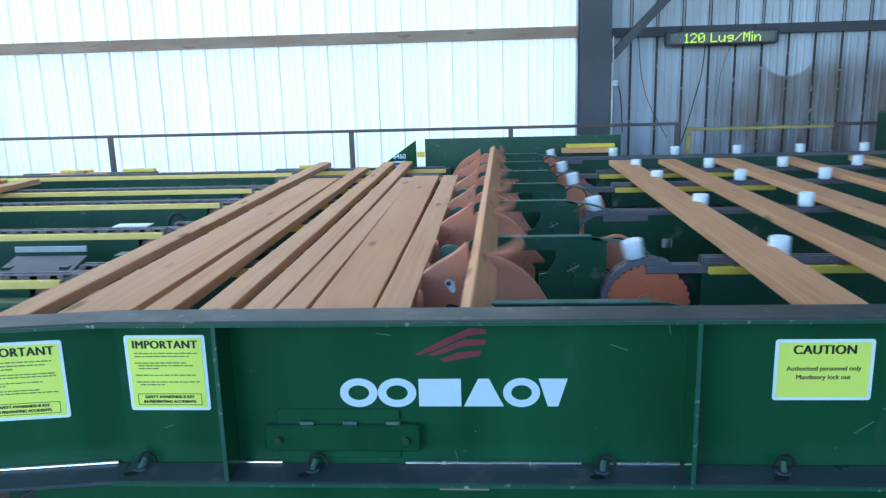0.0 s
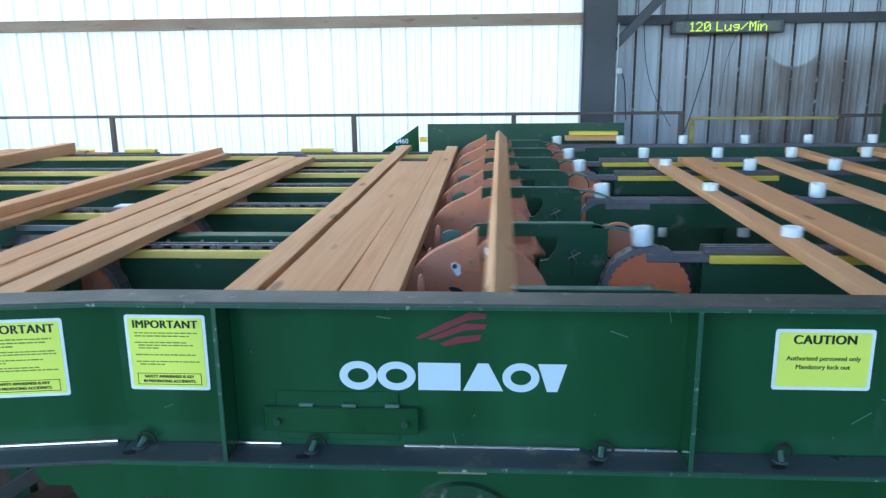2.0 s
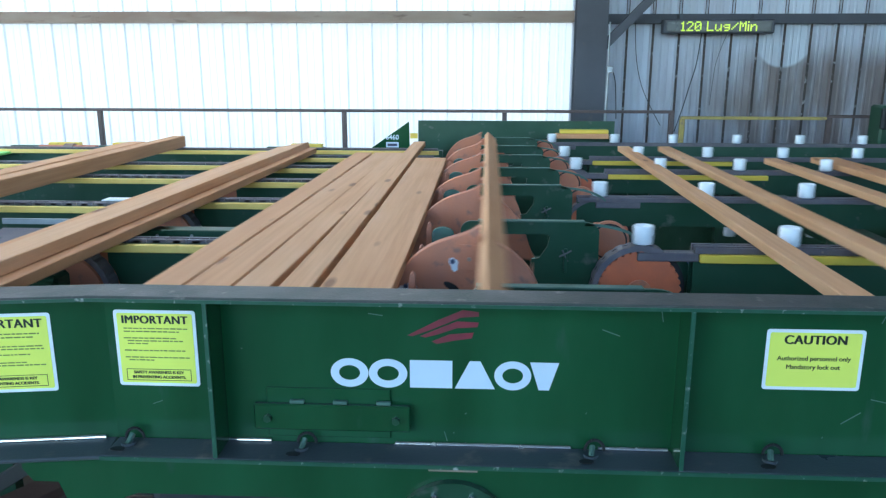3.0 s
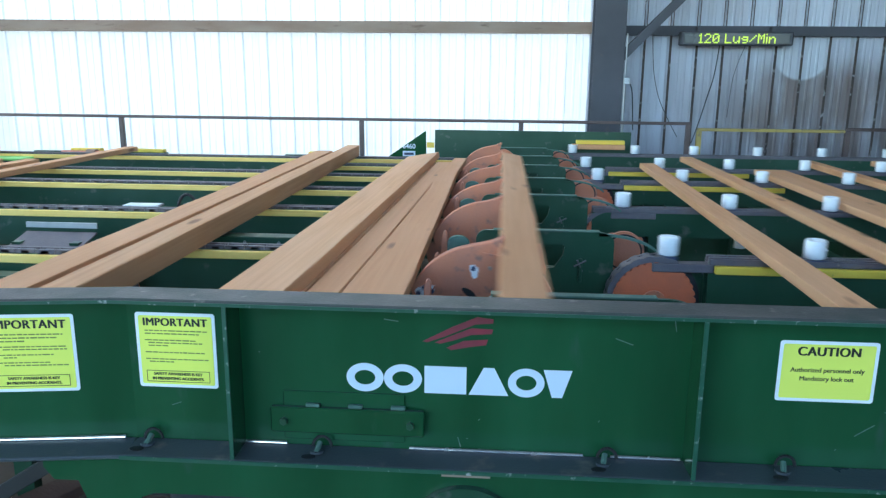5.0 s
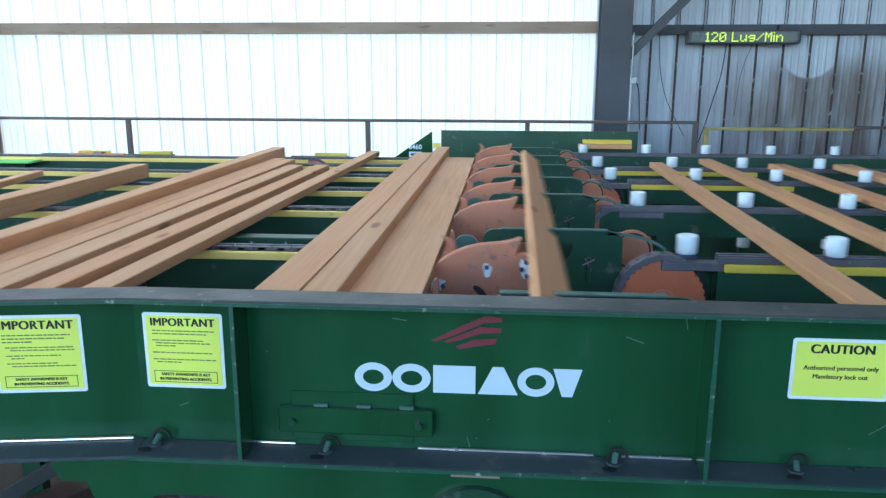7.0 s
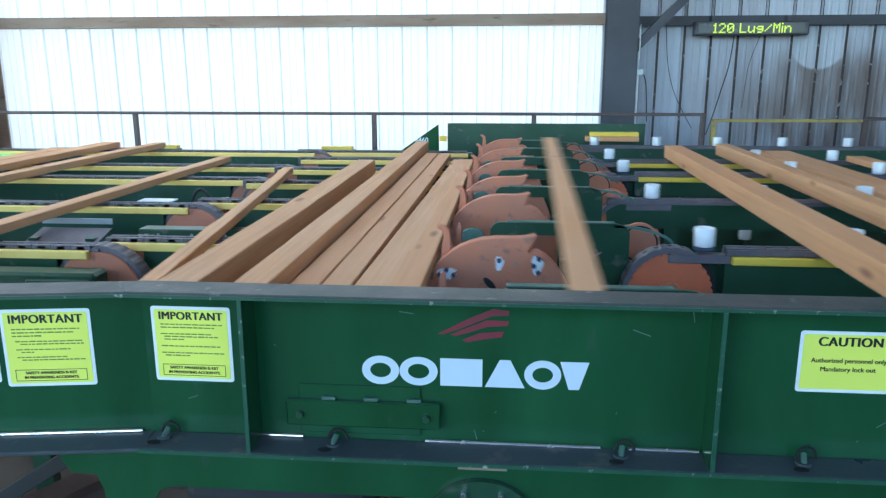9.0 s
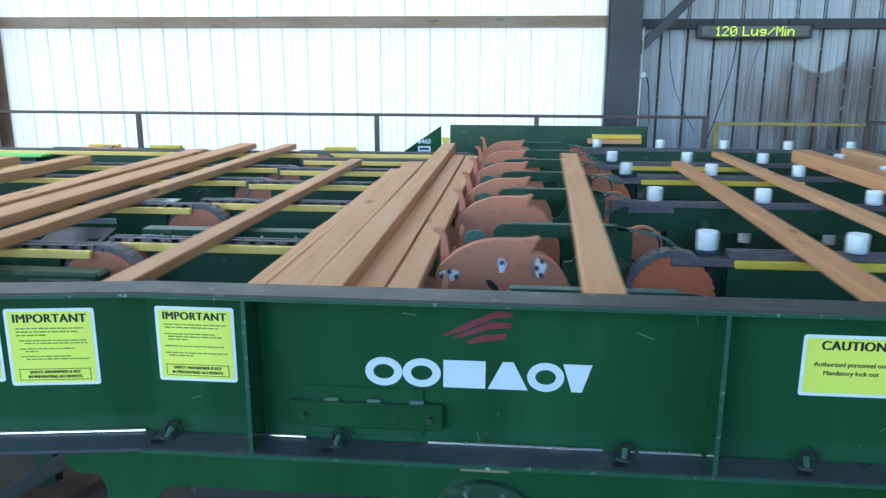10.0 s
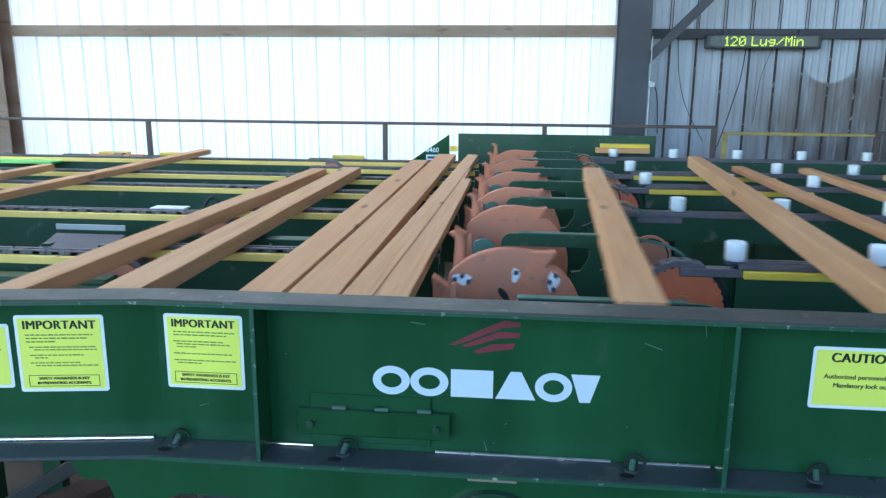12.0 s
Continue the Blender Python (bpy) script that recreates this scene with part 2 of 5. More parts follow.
WALL_Y = 9.0
PANEL = grimy_wall()
# lit copy of the wear-strip yellow: top light on the feed rails, in the colour
YELLOW_LIT = material("lit_yellow_wear_strip", (0.95, 0.67, 0.19), 0.45, 0, (0.86, 0.58, 0.13), 0.7, 7, 100, 0.15, dirt=(0.40, 0.31, 0.14), dirt_at=0.68)
YELLOW_WORN = material("faded_yellow_rail_paint", (0.50, 0.37, 0.10), 0.55, 0, (0.36, 0.27, 0.10), 0.9, 5, 90, 0.2, dirt=(0.22, 0.16, 0.11), dirt_at=0.56)
# dark colour for the ribs' shade lines, with pale flecks
RIB_SHADE = material("rib_shade_paint", (0.055, 0.045, 0.045), 0.7, 0.1, (0.11, 0.075, 0.06), 0.8, 8, 60, 0.3, dirt=(0.36, 0.34, 0.34), dirt_at=0.57)
DISPLAY = material("black_display_face", (0.035, 0.04, 0.05), 0.25, 0, (0.05, 0.055, 0.065), 0.6, 5, 60, 0.02)
LED = glowing("yellow_green_led", (0.62, 0.80, 0.06), 0.11)
CABLE = material("black_cable", (0.03, 0.03, 0.035), 0.5)
GALV = material("galvanised_conduit", (0.45, 0.46, 0.48), 0.4, 0.7, (0.33, 0.34, 0.36), 0.6, 10, 80, 0.1)

DUSTGREEN = material("dusty_green_edge", (0.10, 0.17, 0.135), 0.6, 0, (0.055, 0.12, 0.085), 0.8, 9, 100, 0.2, dirt=(0.25, 0.22, 0.18), dirt_at=0.62)
CHIPPED = material("chipped_green_edge", (0.03, 0.10, 0.06), 0.4, 0, (0.02, 0.08, 0.045), 0.8, 21, 100, 0.2, dirt=(0.42, 0.43, 0.40), dirt_at=0.63)
LIME = material("bright_green_plastic", (0.28, 0.70, 0.16), 0.5, 0, (0.34, 0.72, 0.25), 0.6, 4, 60, 0.05)

# ---- mesh helpers ----
def add_box(bm, x0, x1, y0, y1, z0, z1, m=None):
    r = bmesh.ops.create_cube(bm, size=1)
    t = Matrix.Translation(((x0 + x1) / 2, (y0 + y1) / 2, (z0 + z1) / 2)) @ Matrix.Diagonal((abs(x1 - x0), abs(y1 - y0), abs(z1 - z0), 1))
    bmesh.ops.transform(bm, matrix=(m @ t) if m else t, verts=r["verts"])
    return r["verts"]


def bevelled(bm, w, seg=1):
    bmesh.ops.bevel(bm, geom=bm.edges[:], offset=w, segments=seg, affect="EDGES", clamp_overlap=True)
    return bm


def box(x0, x1, y0, y1, z0, z1, bevel=0.0):
    bm = bmesh.new()
    add_box(bm, x0, x1, y0, y1, z0, z1)
    return bevelled(bm, bevel) if bevel else bm


def add_rod(bm, a, b, r, seg=12, r2=None):
    a, b = Vector(a), Vector(b)
    c = bmesh.ops.create_cone(bm, cap_ends=True, segments=seg, radius1=r, radius2=r if r2 is None else r2, depth=(b - a).length)
    bmesh.ops.transform(bm, matrix=Matrix.Translation((a + b) / 2) @ (b - a).to_track_quat("Z", "Y").to_matrix().to_4x4(), verts=c["verts"])
    return c["verts"]


def rod(a, b, r, seg=12):
    bm = bmesh.new()
    add_rod(bm, a, b, r, seg)
    return bm


def slab(points, y0, y1, bevel=0.0):
    """A plate cut to an outline in x and z, from y0 to y1."""
    bm = bmesh.new()
    f = bm.faces.new([bm.verts.new((x, y0, z)) for x, z in points])
    e = bmesh.ops.extrude_face_region(bm, geom=[f])
    bmesh.ops.translate(bm, vec=(0, y1 - y0, 0), verts=[v for v in e["geom"] if isinstance(v, bmesh.types.BMVert)])
    bmesh.ops.recalc_face_normals(bm, faces=bm.faces)
    return bevelled(bm, bevel) if bevel else bm


def part(name, bm, mat, parent=None, label="", smooth=False):
    me = bpy.data.meshes.new(name)
    if smooth:
        for f in bm.faces:
            f.smooth = len(f.verts) == 4
    bm.to_mesh(me)
    bm.free()
    me.materials.append(mat)
    ob = new(name, me)
    ob.parent = parent
    return tagged(ob, label)


def shared(name, me, parent, m=None):
    ob = new(name, me)
    ob.parent = parent
    if m is not None:
        ob.matrix_basis = m
    return ob


def thing(name, label, category, at=(0, 0, 0), group="", kind=""):
    ob = new(name)
    ob.location = at
    return tagged(ob, label, category, group, kind)


def lettering(name, body, size, mat, parent, m, align="CENTER", bold=0.0, wide=1.0, spread=1.0):
    cu = bpy.data.curves.new(name, "FONT")
    cu.body, cu.size, cu.align_x, cu.align_y = body, size, align, "CENTER"
    cu.offset, cu.extrude, cu.space_character = bold, 0.0004, spread
    cu.materials.append(mat)
    me = new(name, cu)
    me.parent = parent
    me.matrix_basis = m @ Matrix.Diagonal((wide, 1, 1, 1))
    return me


def cable(name, pts, r, mat, label):
    cu = bpy.data.curves.new(name, "CURVE")
    cu.dimensions, cu.bevel_depth, cu.bevel_resolution = "3D", r, 2
    sp = cu.splines.new("NURBS")
    sp.points.add(len(pts) - 1)
    for q, c in zip(sp.points, pts):
        q.co = (*c, 1)
    sp.use_endpoint_u, sp.order_u = True, 3
    cu.materials.append(mat)
    return tagged(new(name, cu), label, "cable")

# ---- the shed ----
X0, X1, YB, WALL = -18.0, 20.0, -5.0, 9.0
ROOF_Z = 6.5
gb = bmesh.new()
add_box(gb, -900, 900, -900, 900, -0.6, -0.25)
tagged(part("ground", gb, GROUND), "pale gravel yard round the shed", "ground", kind="structure")
tagged(part("floor", box(X0, X1, YB, WALL + 0.1, -0.25, 0), FLOOR), "concrete mill floor under sawdust", "floor", kind="structure")
# unseen roof, added to block the sun from the deck
roof = bmesh.new()
ADDED_BAYS = [(-16.5 + 3.0 * k, -14.7 + 3.0 * k) for k in range(6)]      # unseen skylight bays along the roof, added to light the deck from above
add_box(roof, X0, X1, YB, 1.5, ROOF_Z, ROOF_Z + 0.12)
add_box(roof, X0, X1, 5.0, 5.6, ROOF_Z, ROOF_Z + 0.12)
add_box(roof, X0, X1, 8.4, WALL + 0.3, ROOF_Z, ROOF_Z + 0.12)
edge_x = X0
for xa, xb in ADDED_BAYS[:5]:
    add_box(roof, edge_x, xa, 5.6, 8.4, ROOF_Z, ROOF_Z + 0.12)
    edge_x = xb
add_box(roof, edge_x, X1, 5.6, 8.4, ROOF_Z, ROOF_Z + 0.12)
edge_x = X0
for xa, xb in ADDED_BAYS:
    add_box(roof, edge_x, xa, 1.5, 5.0, ROOF_Z, ROOF_Z + 0.12)
    edge_x = xb
add_box(roof, edge_x, X1, 1.5, 5.0, ROOF_Z, ROOF_Z + 0.12)
tagged(part("ceiling", roof, ROOF), "unseen grey roof added to keep the sun out", "ceiling", kind="structure")
# unseen skylight sheets, added for more top light on the boards
for k, (xa, xb) in enumerate(ADDED_BAYS):
    tagged(part("skylight", box(xa, xb, 1.5, 5.0, ROOF_Z + 0.03, ROOF_Z + 0.035), ADDED_SKYLIGHT), "unseen translucent roof sheet added to brighten the deck", "skylight", kind="structure")
    if k < 5:
        tagged(part("skylight", box(xa, xb, 5.6, 8.4, ROOF_Z + 0.03, ROOF_Z + 0.035), ADDED_SKYLIGHT), "unseen translucent roof sheet added to brighten the deck", "skylight", kind="structure")
# unseen east wall, added to keep light off that side
tagged(part("wall_east", box(X1, X1 + 0.15, YB, WALL, 0, ROOF_Z), CLAD), "unseen plain end wall added to close off the east", "wall", kind="structure")
# unseen wall, added; its openings are placed to shape light on the guard plate
rear = bmesh.new()
add_box(rear, X0, X1, YB - 0.15, YB, 5.7, ROOF_Z)
add_box(rear, -1.5, 5.0, YB - 0.15, YB, 0, 2.75)
add_box(rear, 5.0, 9.0, YB - 0.15, YB, 0, 1.0)
add_box(rear, 9.0, X1, YB - 0.15, YB, 0, 5.7)
for x in (X0, -8.0):
    add_box(rear, x, x + 0.4, YB - 0.15, YB, 0, 5.7)
tagged(part("wall_south", rear, CLAD), "unseen wall added with open bays that steer daylight onto the plate", "wall", kind="structure")
# unseen west wall, added and left open for light from that side
west = bmesh.new()
add_box(west, X0 - 0.15, X0, YB, WALL, 5.2, ROOF_Z)
add_box(west, X0 - 0.15, X0, WALL - 2, WALL, 0, 5.2)
tagged(part("wall_west", west, CLAD), "unseen end wall added with a wide opening for light from the west", "wall", kind="structure")


def cladding(width, pitch=0.29):
    """One ribbed sheet: a tall rib at each pitch and two low stiffeners between."""
    prof, x = [], 0.0
    while x < width - 0.01:
        prof += [(x, 0), (x + 0.012, 0.03), (x + 0.034, 0.03), (x + 0.048, 0)]
        for k in (0.115, 0.195):
            prof += [(x + k, 0), (x + k + 0.008, 0.006), (x + k + 0.026, 0.006), (x + k + 0.034, 0)]
        x += pitch
    prof.append((width, 0))
    bm = bmesh.new()
    for (a, da), (b, db) in zip(prof, prof[1:]):
        bm.faces.new([bm.verts.new(c) for c in ((a, -da, 0), (b, -db, 0), (b, -db, ROOF_Z), (a, -da, ROOF_Z))])
    bmesh.ops.remove_doubles(bm, verts=bm.verts, dist=1e-5)
    return bm


COL_X0, COL_X1 = 0.985, 1.315
wall = thing("wall_north", "ribbed sheet wall, daylight glowing through its white sheets", "wall", kind="structure")
PW = 0.87
clear_mesh = part("cladding_sheet", cladding(PW), CLEAR, wall)
clear_mesh.location = (COL_X0 - PW, WALL, 0)
for i in range(2, 22):
    shared("cladding_sheet", clear_mesh.data, wall, pose(COL_X0 - PW * i, WALL, 0))
clean = part("cladding_sheet", cladding(PW), PANEL, wall, "pale opaque ribbed sheet")
clean.location = (COL_X0, WALL, 0)
for i in range(1, 3):
    shared("cladding_sheet", clean.data, wall, pose(COL_X0 + PW * i, WALL, 0))
dull = part("cladding_sheet", cladding(PW), PANEL, wall, "grimy brown ribbed sheet")
dull.location = (COL_X0 + PW * 3, WALL, 0)
for i in range(4, 22):
    shared("cladding_sheet", dull.data, wall, pose(COL_X0 + PW * i, WALL, 0))
# shade lines of the ribs, laid on their faces as dark strips
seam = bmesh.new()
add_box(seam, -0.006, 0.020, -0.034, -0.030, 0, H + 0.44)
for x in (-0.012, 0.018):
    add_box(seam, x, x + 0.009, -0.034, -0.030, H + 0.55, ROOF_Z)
rib_shade_ob = part("rib_grime", seam, RIB_SHADE, wall, "dark pale-flecked strip for the shade line of a rib")
rib_shade_ob.location = (COL_X0 + 0.61, WALL, 0)
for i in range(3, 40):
    shared("rib_grime", rib_shade_ob.data, wall, pose(COL_X0 + 0.29 * i + 0.03, WALL, 0))

def channel_beam(x0, x1, y0, y1, z0, z1, t=0.01):
    """A C-section beam along x, its web towards the room."""
    pts = [(y1, z0), (y0, z0), (y0, z1), (y1, z1), (y1, z1 - t), (y0 + t, z1 - t), (y0 + t, z0 + t), (y1, z0 + t)]
    bm = bmesh.new()
    f = bm.faces.new([bm.verts.new((x0, y, z)) for y, z in pts])
    e = bmesh.ops.extrude_face_region(bm, geom=[f])
    bmesh.ops.translate(bm, vec=(x1 - x0, 0, 0), verts=[v for v in e["geom"] if isinstance(v, bmesh.types.BMVert)])
    bmesh.ops.recalc_face_normals(bm, faces=bm.faces)
    return bm


tagged(part("girt", channel_beam(X0, COL_X0, WALL - 0.23, WALL - 0.04, H + 0.455, H + 0.575), RUST), "rust-streaked steel wall girt", "beam", kind="structure")
tagged(part("girt", channel_beam(COL_X1, X1, WALL - 0.11, WALL - 0.04, H + 0.44, H + 0.545), COLUMN), "dark grey steel wall girt", "beam", kind="structure")


def i_column(name, x0, x1, y0, y1, label, mat):
    t = thing(name, label, "column", kind="structure")
    part("flange", box(x0, x1, y0, y0 + 0.018, 0, ROOF_Z, 0.003), mat, t)
    part("flange", box(x0, x1, y1 - 0.018, y1, 0, ROOF_Z, 0.003), mat, t)
    part("web", box((x0 + x1) / 2 - 0.006, (x0 + x1) / 2 + 0.006, y0 + 0.018, y1 - 0.018, 0, ROOF_Z), mat, t)
    return t


i_column("column_1", COL_X0, COL_X1, 8.50, 8.76, "dark grey painted steel column against the wall", COLUMN)
i_column("column_2", -6.45, -6.08, 8.50, 8.76, "brown rusted steel column against the wall", RUST)
brace = bmesh.new()
m = Matrix.Translation((1.65, 8.6, H + 0.56)) @ Matrix.Rotation(radians(-46), 4, "Y")
add_box(brace, -0.9, 0.9, -0.045, -0.035, -0.045, 0.045, m)
add_box(brace, -0.9, 0.9, -0.035, 0.045, 0.035, 0.045, m)
tagged(part("brace", brace, COLUMN), "diagonal steel angle brace on the column", "brace", kind="structure")
conduit = thing("conduit", "galvanised conduit with a junction box beside the column", "conduit")
part("pipe", rod((1.335, 8.50, 0), (1.335, 8.50, H - 0.06), 0.014), GALV, conduit)
part("junction_box", box(1.315, 1.385, 8.46, 8.54, H - 0.09, H - 0.02, 0.006), GALV, conduit)
part("pipe", rod((1.335, 8.50, H - 0.02), (1.335, 8.50, H + 0.44), 0.008), GALV, conduit)

# message board
disp = thing("message_display", "black electronic message board with yellow-green letters, hung on the girt", "display", (2.55, 8.80, H + 0.405))
part("housing", box(-0.60, 0.60, -0.055, 0.07, -0.075, 0.075, 0.012), COLUMN, disp)
part("screen", box(-0.565, 0.565, -0.060, -0.056, -0.055, 0.055, 0.002), DISPLAY, disp)
DOTS = {"1": "010 110 010 010 010 010 111", "2": "01110 10001 00001 00010 00100 01000 11111", "0": "01110 10001 10011 10101 11001 10001 01110",
        "L": "10000 10000 10000 10000 10000 10000 11111", "u": "00000 00000 10001 10001 10001 10011 01101", "g": "00000 00000 01111 10001 01111 00001 01110",
        "/": "00000 00001 00010 00100 01000 10000 00000", "M": "10001 11011 10101 10101 10001 10001 10001", "i": "1 0 1 1 1 1 1", "n": "00000 00000 10110 11001 10001 10001 10001", " ": "00 00 00 00 00 00 00"}
def readout(text, px, pz):
    """Lamps of a dot-matrix line, seven rows high, centred."""
    glyphs = [DOTS[c].split() for c in text]
    bm = bmesh.new()
    x = -px * (sum(len(g[0]) + 1 for g in glyphs) - 1) / 2
    for g in glyphs:
        for r, row in enumerate(g):
            for k, on in enumerate(row):
                if on == "1":
                    add_box(bm, x + px * (k + 0.04), x + px * (k + 0.96), -0.0640, -0.0605, pz * (3.5 - r - 0.97), pz * (3.5 - r - 0.03))
        x += px * (len(g[0]) + 1)
    return bm


tagged(part("readout", readout("120 Lug/Min", 0.0146, 0.0146), LED, disp, "lit yellow-green dot-matrix letters"), kind="stuff")
for x in (-0.4, 0.4):
    part("bracket", box(x - 0.02, x + 0.02, -0.01, 0.08, 0.075, 0.13), COLUMN, disp)
cable("cable", [(2.40, 8.86, H + 0.33), (2.39, 8.9, H + 0.02), (2.33, 8.9, H - 0.2), (2.25, 8.9, H - 0.54), (2.18, 8.88, H - 0.75)], 0.006, CABLE, "thin black cable hanging down the wall")
cable("cable", [(2.68, 8.86, H + 0.33), (2.60, 8.92, H + 0.07), (2.58, 8.92, H - 0.2), (2.56, 8.9, H - 0.45)], 0.003, CABLE, "thin black cable hanging down the wall")
cable("cable", [(1.66, 8.86, H + 0.54), (1.69, 8.9, H + 0.2), (1.73, 8.92, H - 0.05), (1.82, 8.9, H - 0.35), (2.02, 8.88, H - 0.68)], 0.004, CABLE, "thin black cable hanging down the wall")
cable("cable", [(1.36, 8.46, H - 0.05), (1.42, 8.55, H - 0.1), (1.47, 8.7, H - 0.35), (1.5, 8.8, H - 0.6)], 0.006, CABLE, "black cable from the junction box")

# walkway railings behind the machine
def railing(name, x0, x1, posts, z, y, mat, label, r=0.022):
    t = thing(name, label, "railing")
    part("top_rail", box(x0, x1, y - r, y + r, z - 0.03, z, 0.006), mat, t)
    for x in posts:
        part("post", box(x - 0.024, x + 0.024, y - 0.024, y + 0.024, 0, z - 0.03, 0.004), mat, t)
    return t


railing("railing", -12.0, 1.92, (-9.0, -6.5, -4.02, -1.44, 0.21, 1.89), H - 0.452, 7.86, RAILING, "brown steel walkway railing along the wall")
railing("railing", 1.98, 3.42, (2.0,), H - 0.51, 7.86, YELLOW_WORN, "yellow painted steel handrail along the wall", 0.026)
railing("railing", 3.43, 9.0, (3.45, 5.4, 7.4), H - 0.49, 7.86, RAILING, "dark steel walkway railing along the wall")
mb = thing("motor_box", "small dark green motor box behind the chain deck", "motor")
part("housing", box(3.78, 4.1, 7.5, 7.75, 0, H - 0.38, 0.02), GREEN_WORN, mb)
part("cover", box(3.76, 3.90, 7.44, 7.5, H - 0.60, H - 0.40, 0.015), BLACK, mb)

# ---- the front guard plate ----
guard = thing("guard_plate", "glossy dark green steel guard plate with decals", "guard plate")
PT, PB = H - 0.600, H - 1.04
BENDX = -1.045
part("panel", box(BENDX, 2.6, 1.93, 1.94, PB, PT), GREEN, guard)
bend = Matrix.Translation((BENDX, 1.93, 0)) @ Matrix.Rotation(radians(8.5), 4, "Z")
b = bmesh.new()
add_box(b, -1.6, 0, 0, 0.01, PB, PT, bend)
part("side_panel", b, GREEN, guard)
b = box(BENDX, 2.6, 1.825, 1.94, PT, PT + 0.012, 0.004)
part("top_lip", b, EDGE, guard, "scuffed grey top edge")
b = bmesh.new()
add_box(b, -1.6, 0.018, -0.105, 0.010, PT - 0.001, PT + 0.011, bend)
part("top_lip", bevelled(b, 0.004), EDGE, guard, "scuffed grey top edge")
part("ledge", box(BENDX + 0.003, 2.6, 1.82, 1.93, PB - 0.012, PB, 0.003), DUSTY, guard, "dusty grey bottom ledge")
b = bmesh.new()
add_box(b, -1.6, 0.0, -0.11, 0, PB - 0.012, PB, bend)
part("ledge", bevelled(b, 0.003), DUSTY, guard, "dusty grey bottom ledge")
part("ledge_lip", box(BENDX, 2.6, 1.8165, 1.82, PB - 0.012, PB - 0.001), CHIPPED, guard, "chipped pale ledge edge")
for x in (-0.727, 0.512):
    part("stiffener", box(x - 0.005, x + 0.005, 1.827, 1.93, PB, PT - 0.002, 0.002), GREEN, guard)
    part("worn_edge", box(x - 0.0055, x + 0.0055, 1.823, 1.8267, PB, PT - 0.004), CHIPPED, guard, "chipped pale edge")
# bright rods added for the gleam in the ledge's inner corner
for xa, xb in ((-0.25, 0.235), (0.31, 0.50), (-0.72, -0.60)):
    part("seam", rod((xa, 1.924, PB + 0.005), (xb, 1.924, PB + 0.005), 0.006, 12), BRIGHT, guard, "bright rod for the gleam along the ledge")
b = bmesh.new()
add_rod(b, bend @ Vector((-1.6, -0.006, PB + 0.005)), bend @ Vector((-0.03, -0.006, PB + 0.005)), 0.007, 12)
part("seam", b, BRIGHT, guard, "bright rod for the gleam along the ledge")
b = bmesh.new()
add_box(b, -1.6, 0.016, -0.1085, -0.1055, PT - 0.003, PT + 0.006, bend)
part("lip_front", b, CHIPPED, guard, "chipped pale front edge")
part("lip_front", box(BENDX, 2.6, 1.8215, 1.8245, PT - 0.003, PT + 0.006), CHIPPED, guard, "chipped pale front edge")
for x, z, l, tilt in ((0.462, -0.652, 0.03, 80), (0.33, -0.70, 0.05, 20), (0.98, -0.93, 0.06, -35), (-0.30, -0.66, 0.04, 8), (1.05, -0.88, 0.05, 12), (-0.92, -0.93, 0.03, -20)):
    sb = bmesh.new()
    add_box(sb, -l / 2, l / 2, -0.0008, 0, -0.0012, 0.0012, pose(x, 1.9296, H + z, 0, tilt, 0))
    part("scratch", sb, DUSTGREEN, guard, "pale scratch in the paint")
chips = random.Random(11)
for k in range(13):
    x, z, l = chips.uniform(-0.68, 1.2), H + chips.choice((chips.uniform(-1.02, -0.94), chips.uniform(-1.0, -0.64))), chips.choice((0.004, 0.006, 0.009, 0.03))
    if -0.45 < x < 0.25 and -0.90 < z - H < -0.62 or 0.72 < x < 1.0 and z - H > -0.87 or abs(x - 0.512) < 0.03 or x < -0.2 and z - H < -0.86:
        continue
    sb = bmesh.new()
    add_box(sb, -l / 2, l / 2, -0.0007, 0, -0.0011, 0.0011, pose(x, 1.9296, z, 0, chips.uniform(-80, 80), 0))
    part("scratch", sb, DUSTGREEN, guard, "pale scratch in the paint")
# bolted cover on the plate
cov = part("cover_plate", box(-0.607, -0.262, 1.922, 1.93, PB + 0.02, H - 0.875, 0.002), GREEN, guard)
part("cover_bar", box(-0.64, -0.206, 1.902, 1.922, H - 0.992, H - 0.916, 0.004), GREEN, cov)
for x in (-0.52, -0.40, -0.28):
    part("clip", box(x - 0.02, x + 0.02, 1.908, 1.921, H - 0.916, H - 0.906, 0.002), DUSTGREEN, cov)
for x in (-0.60, -0.245):
    part("bolt", rod((x, 1.902, H - 0.955), (x, 1.889, H - 0.955), 0.011, 6), GREEN_WORN, cov)
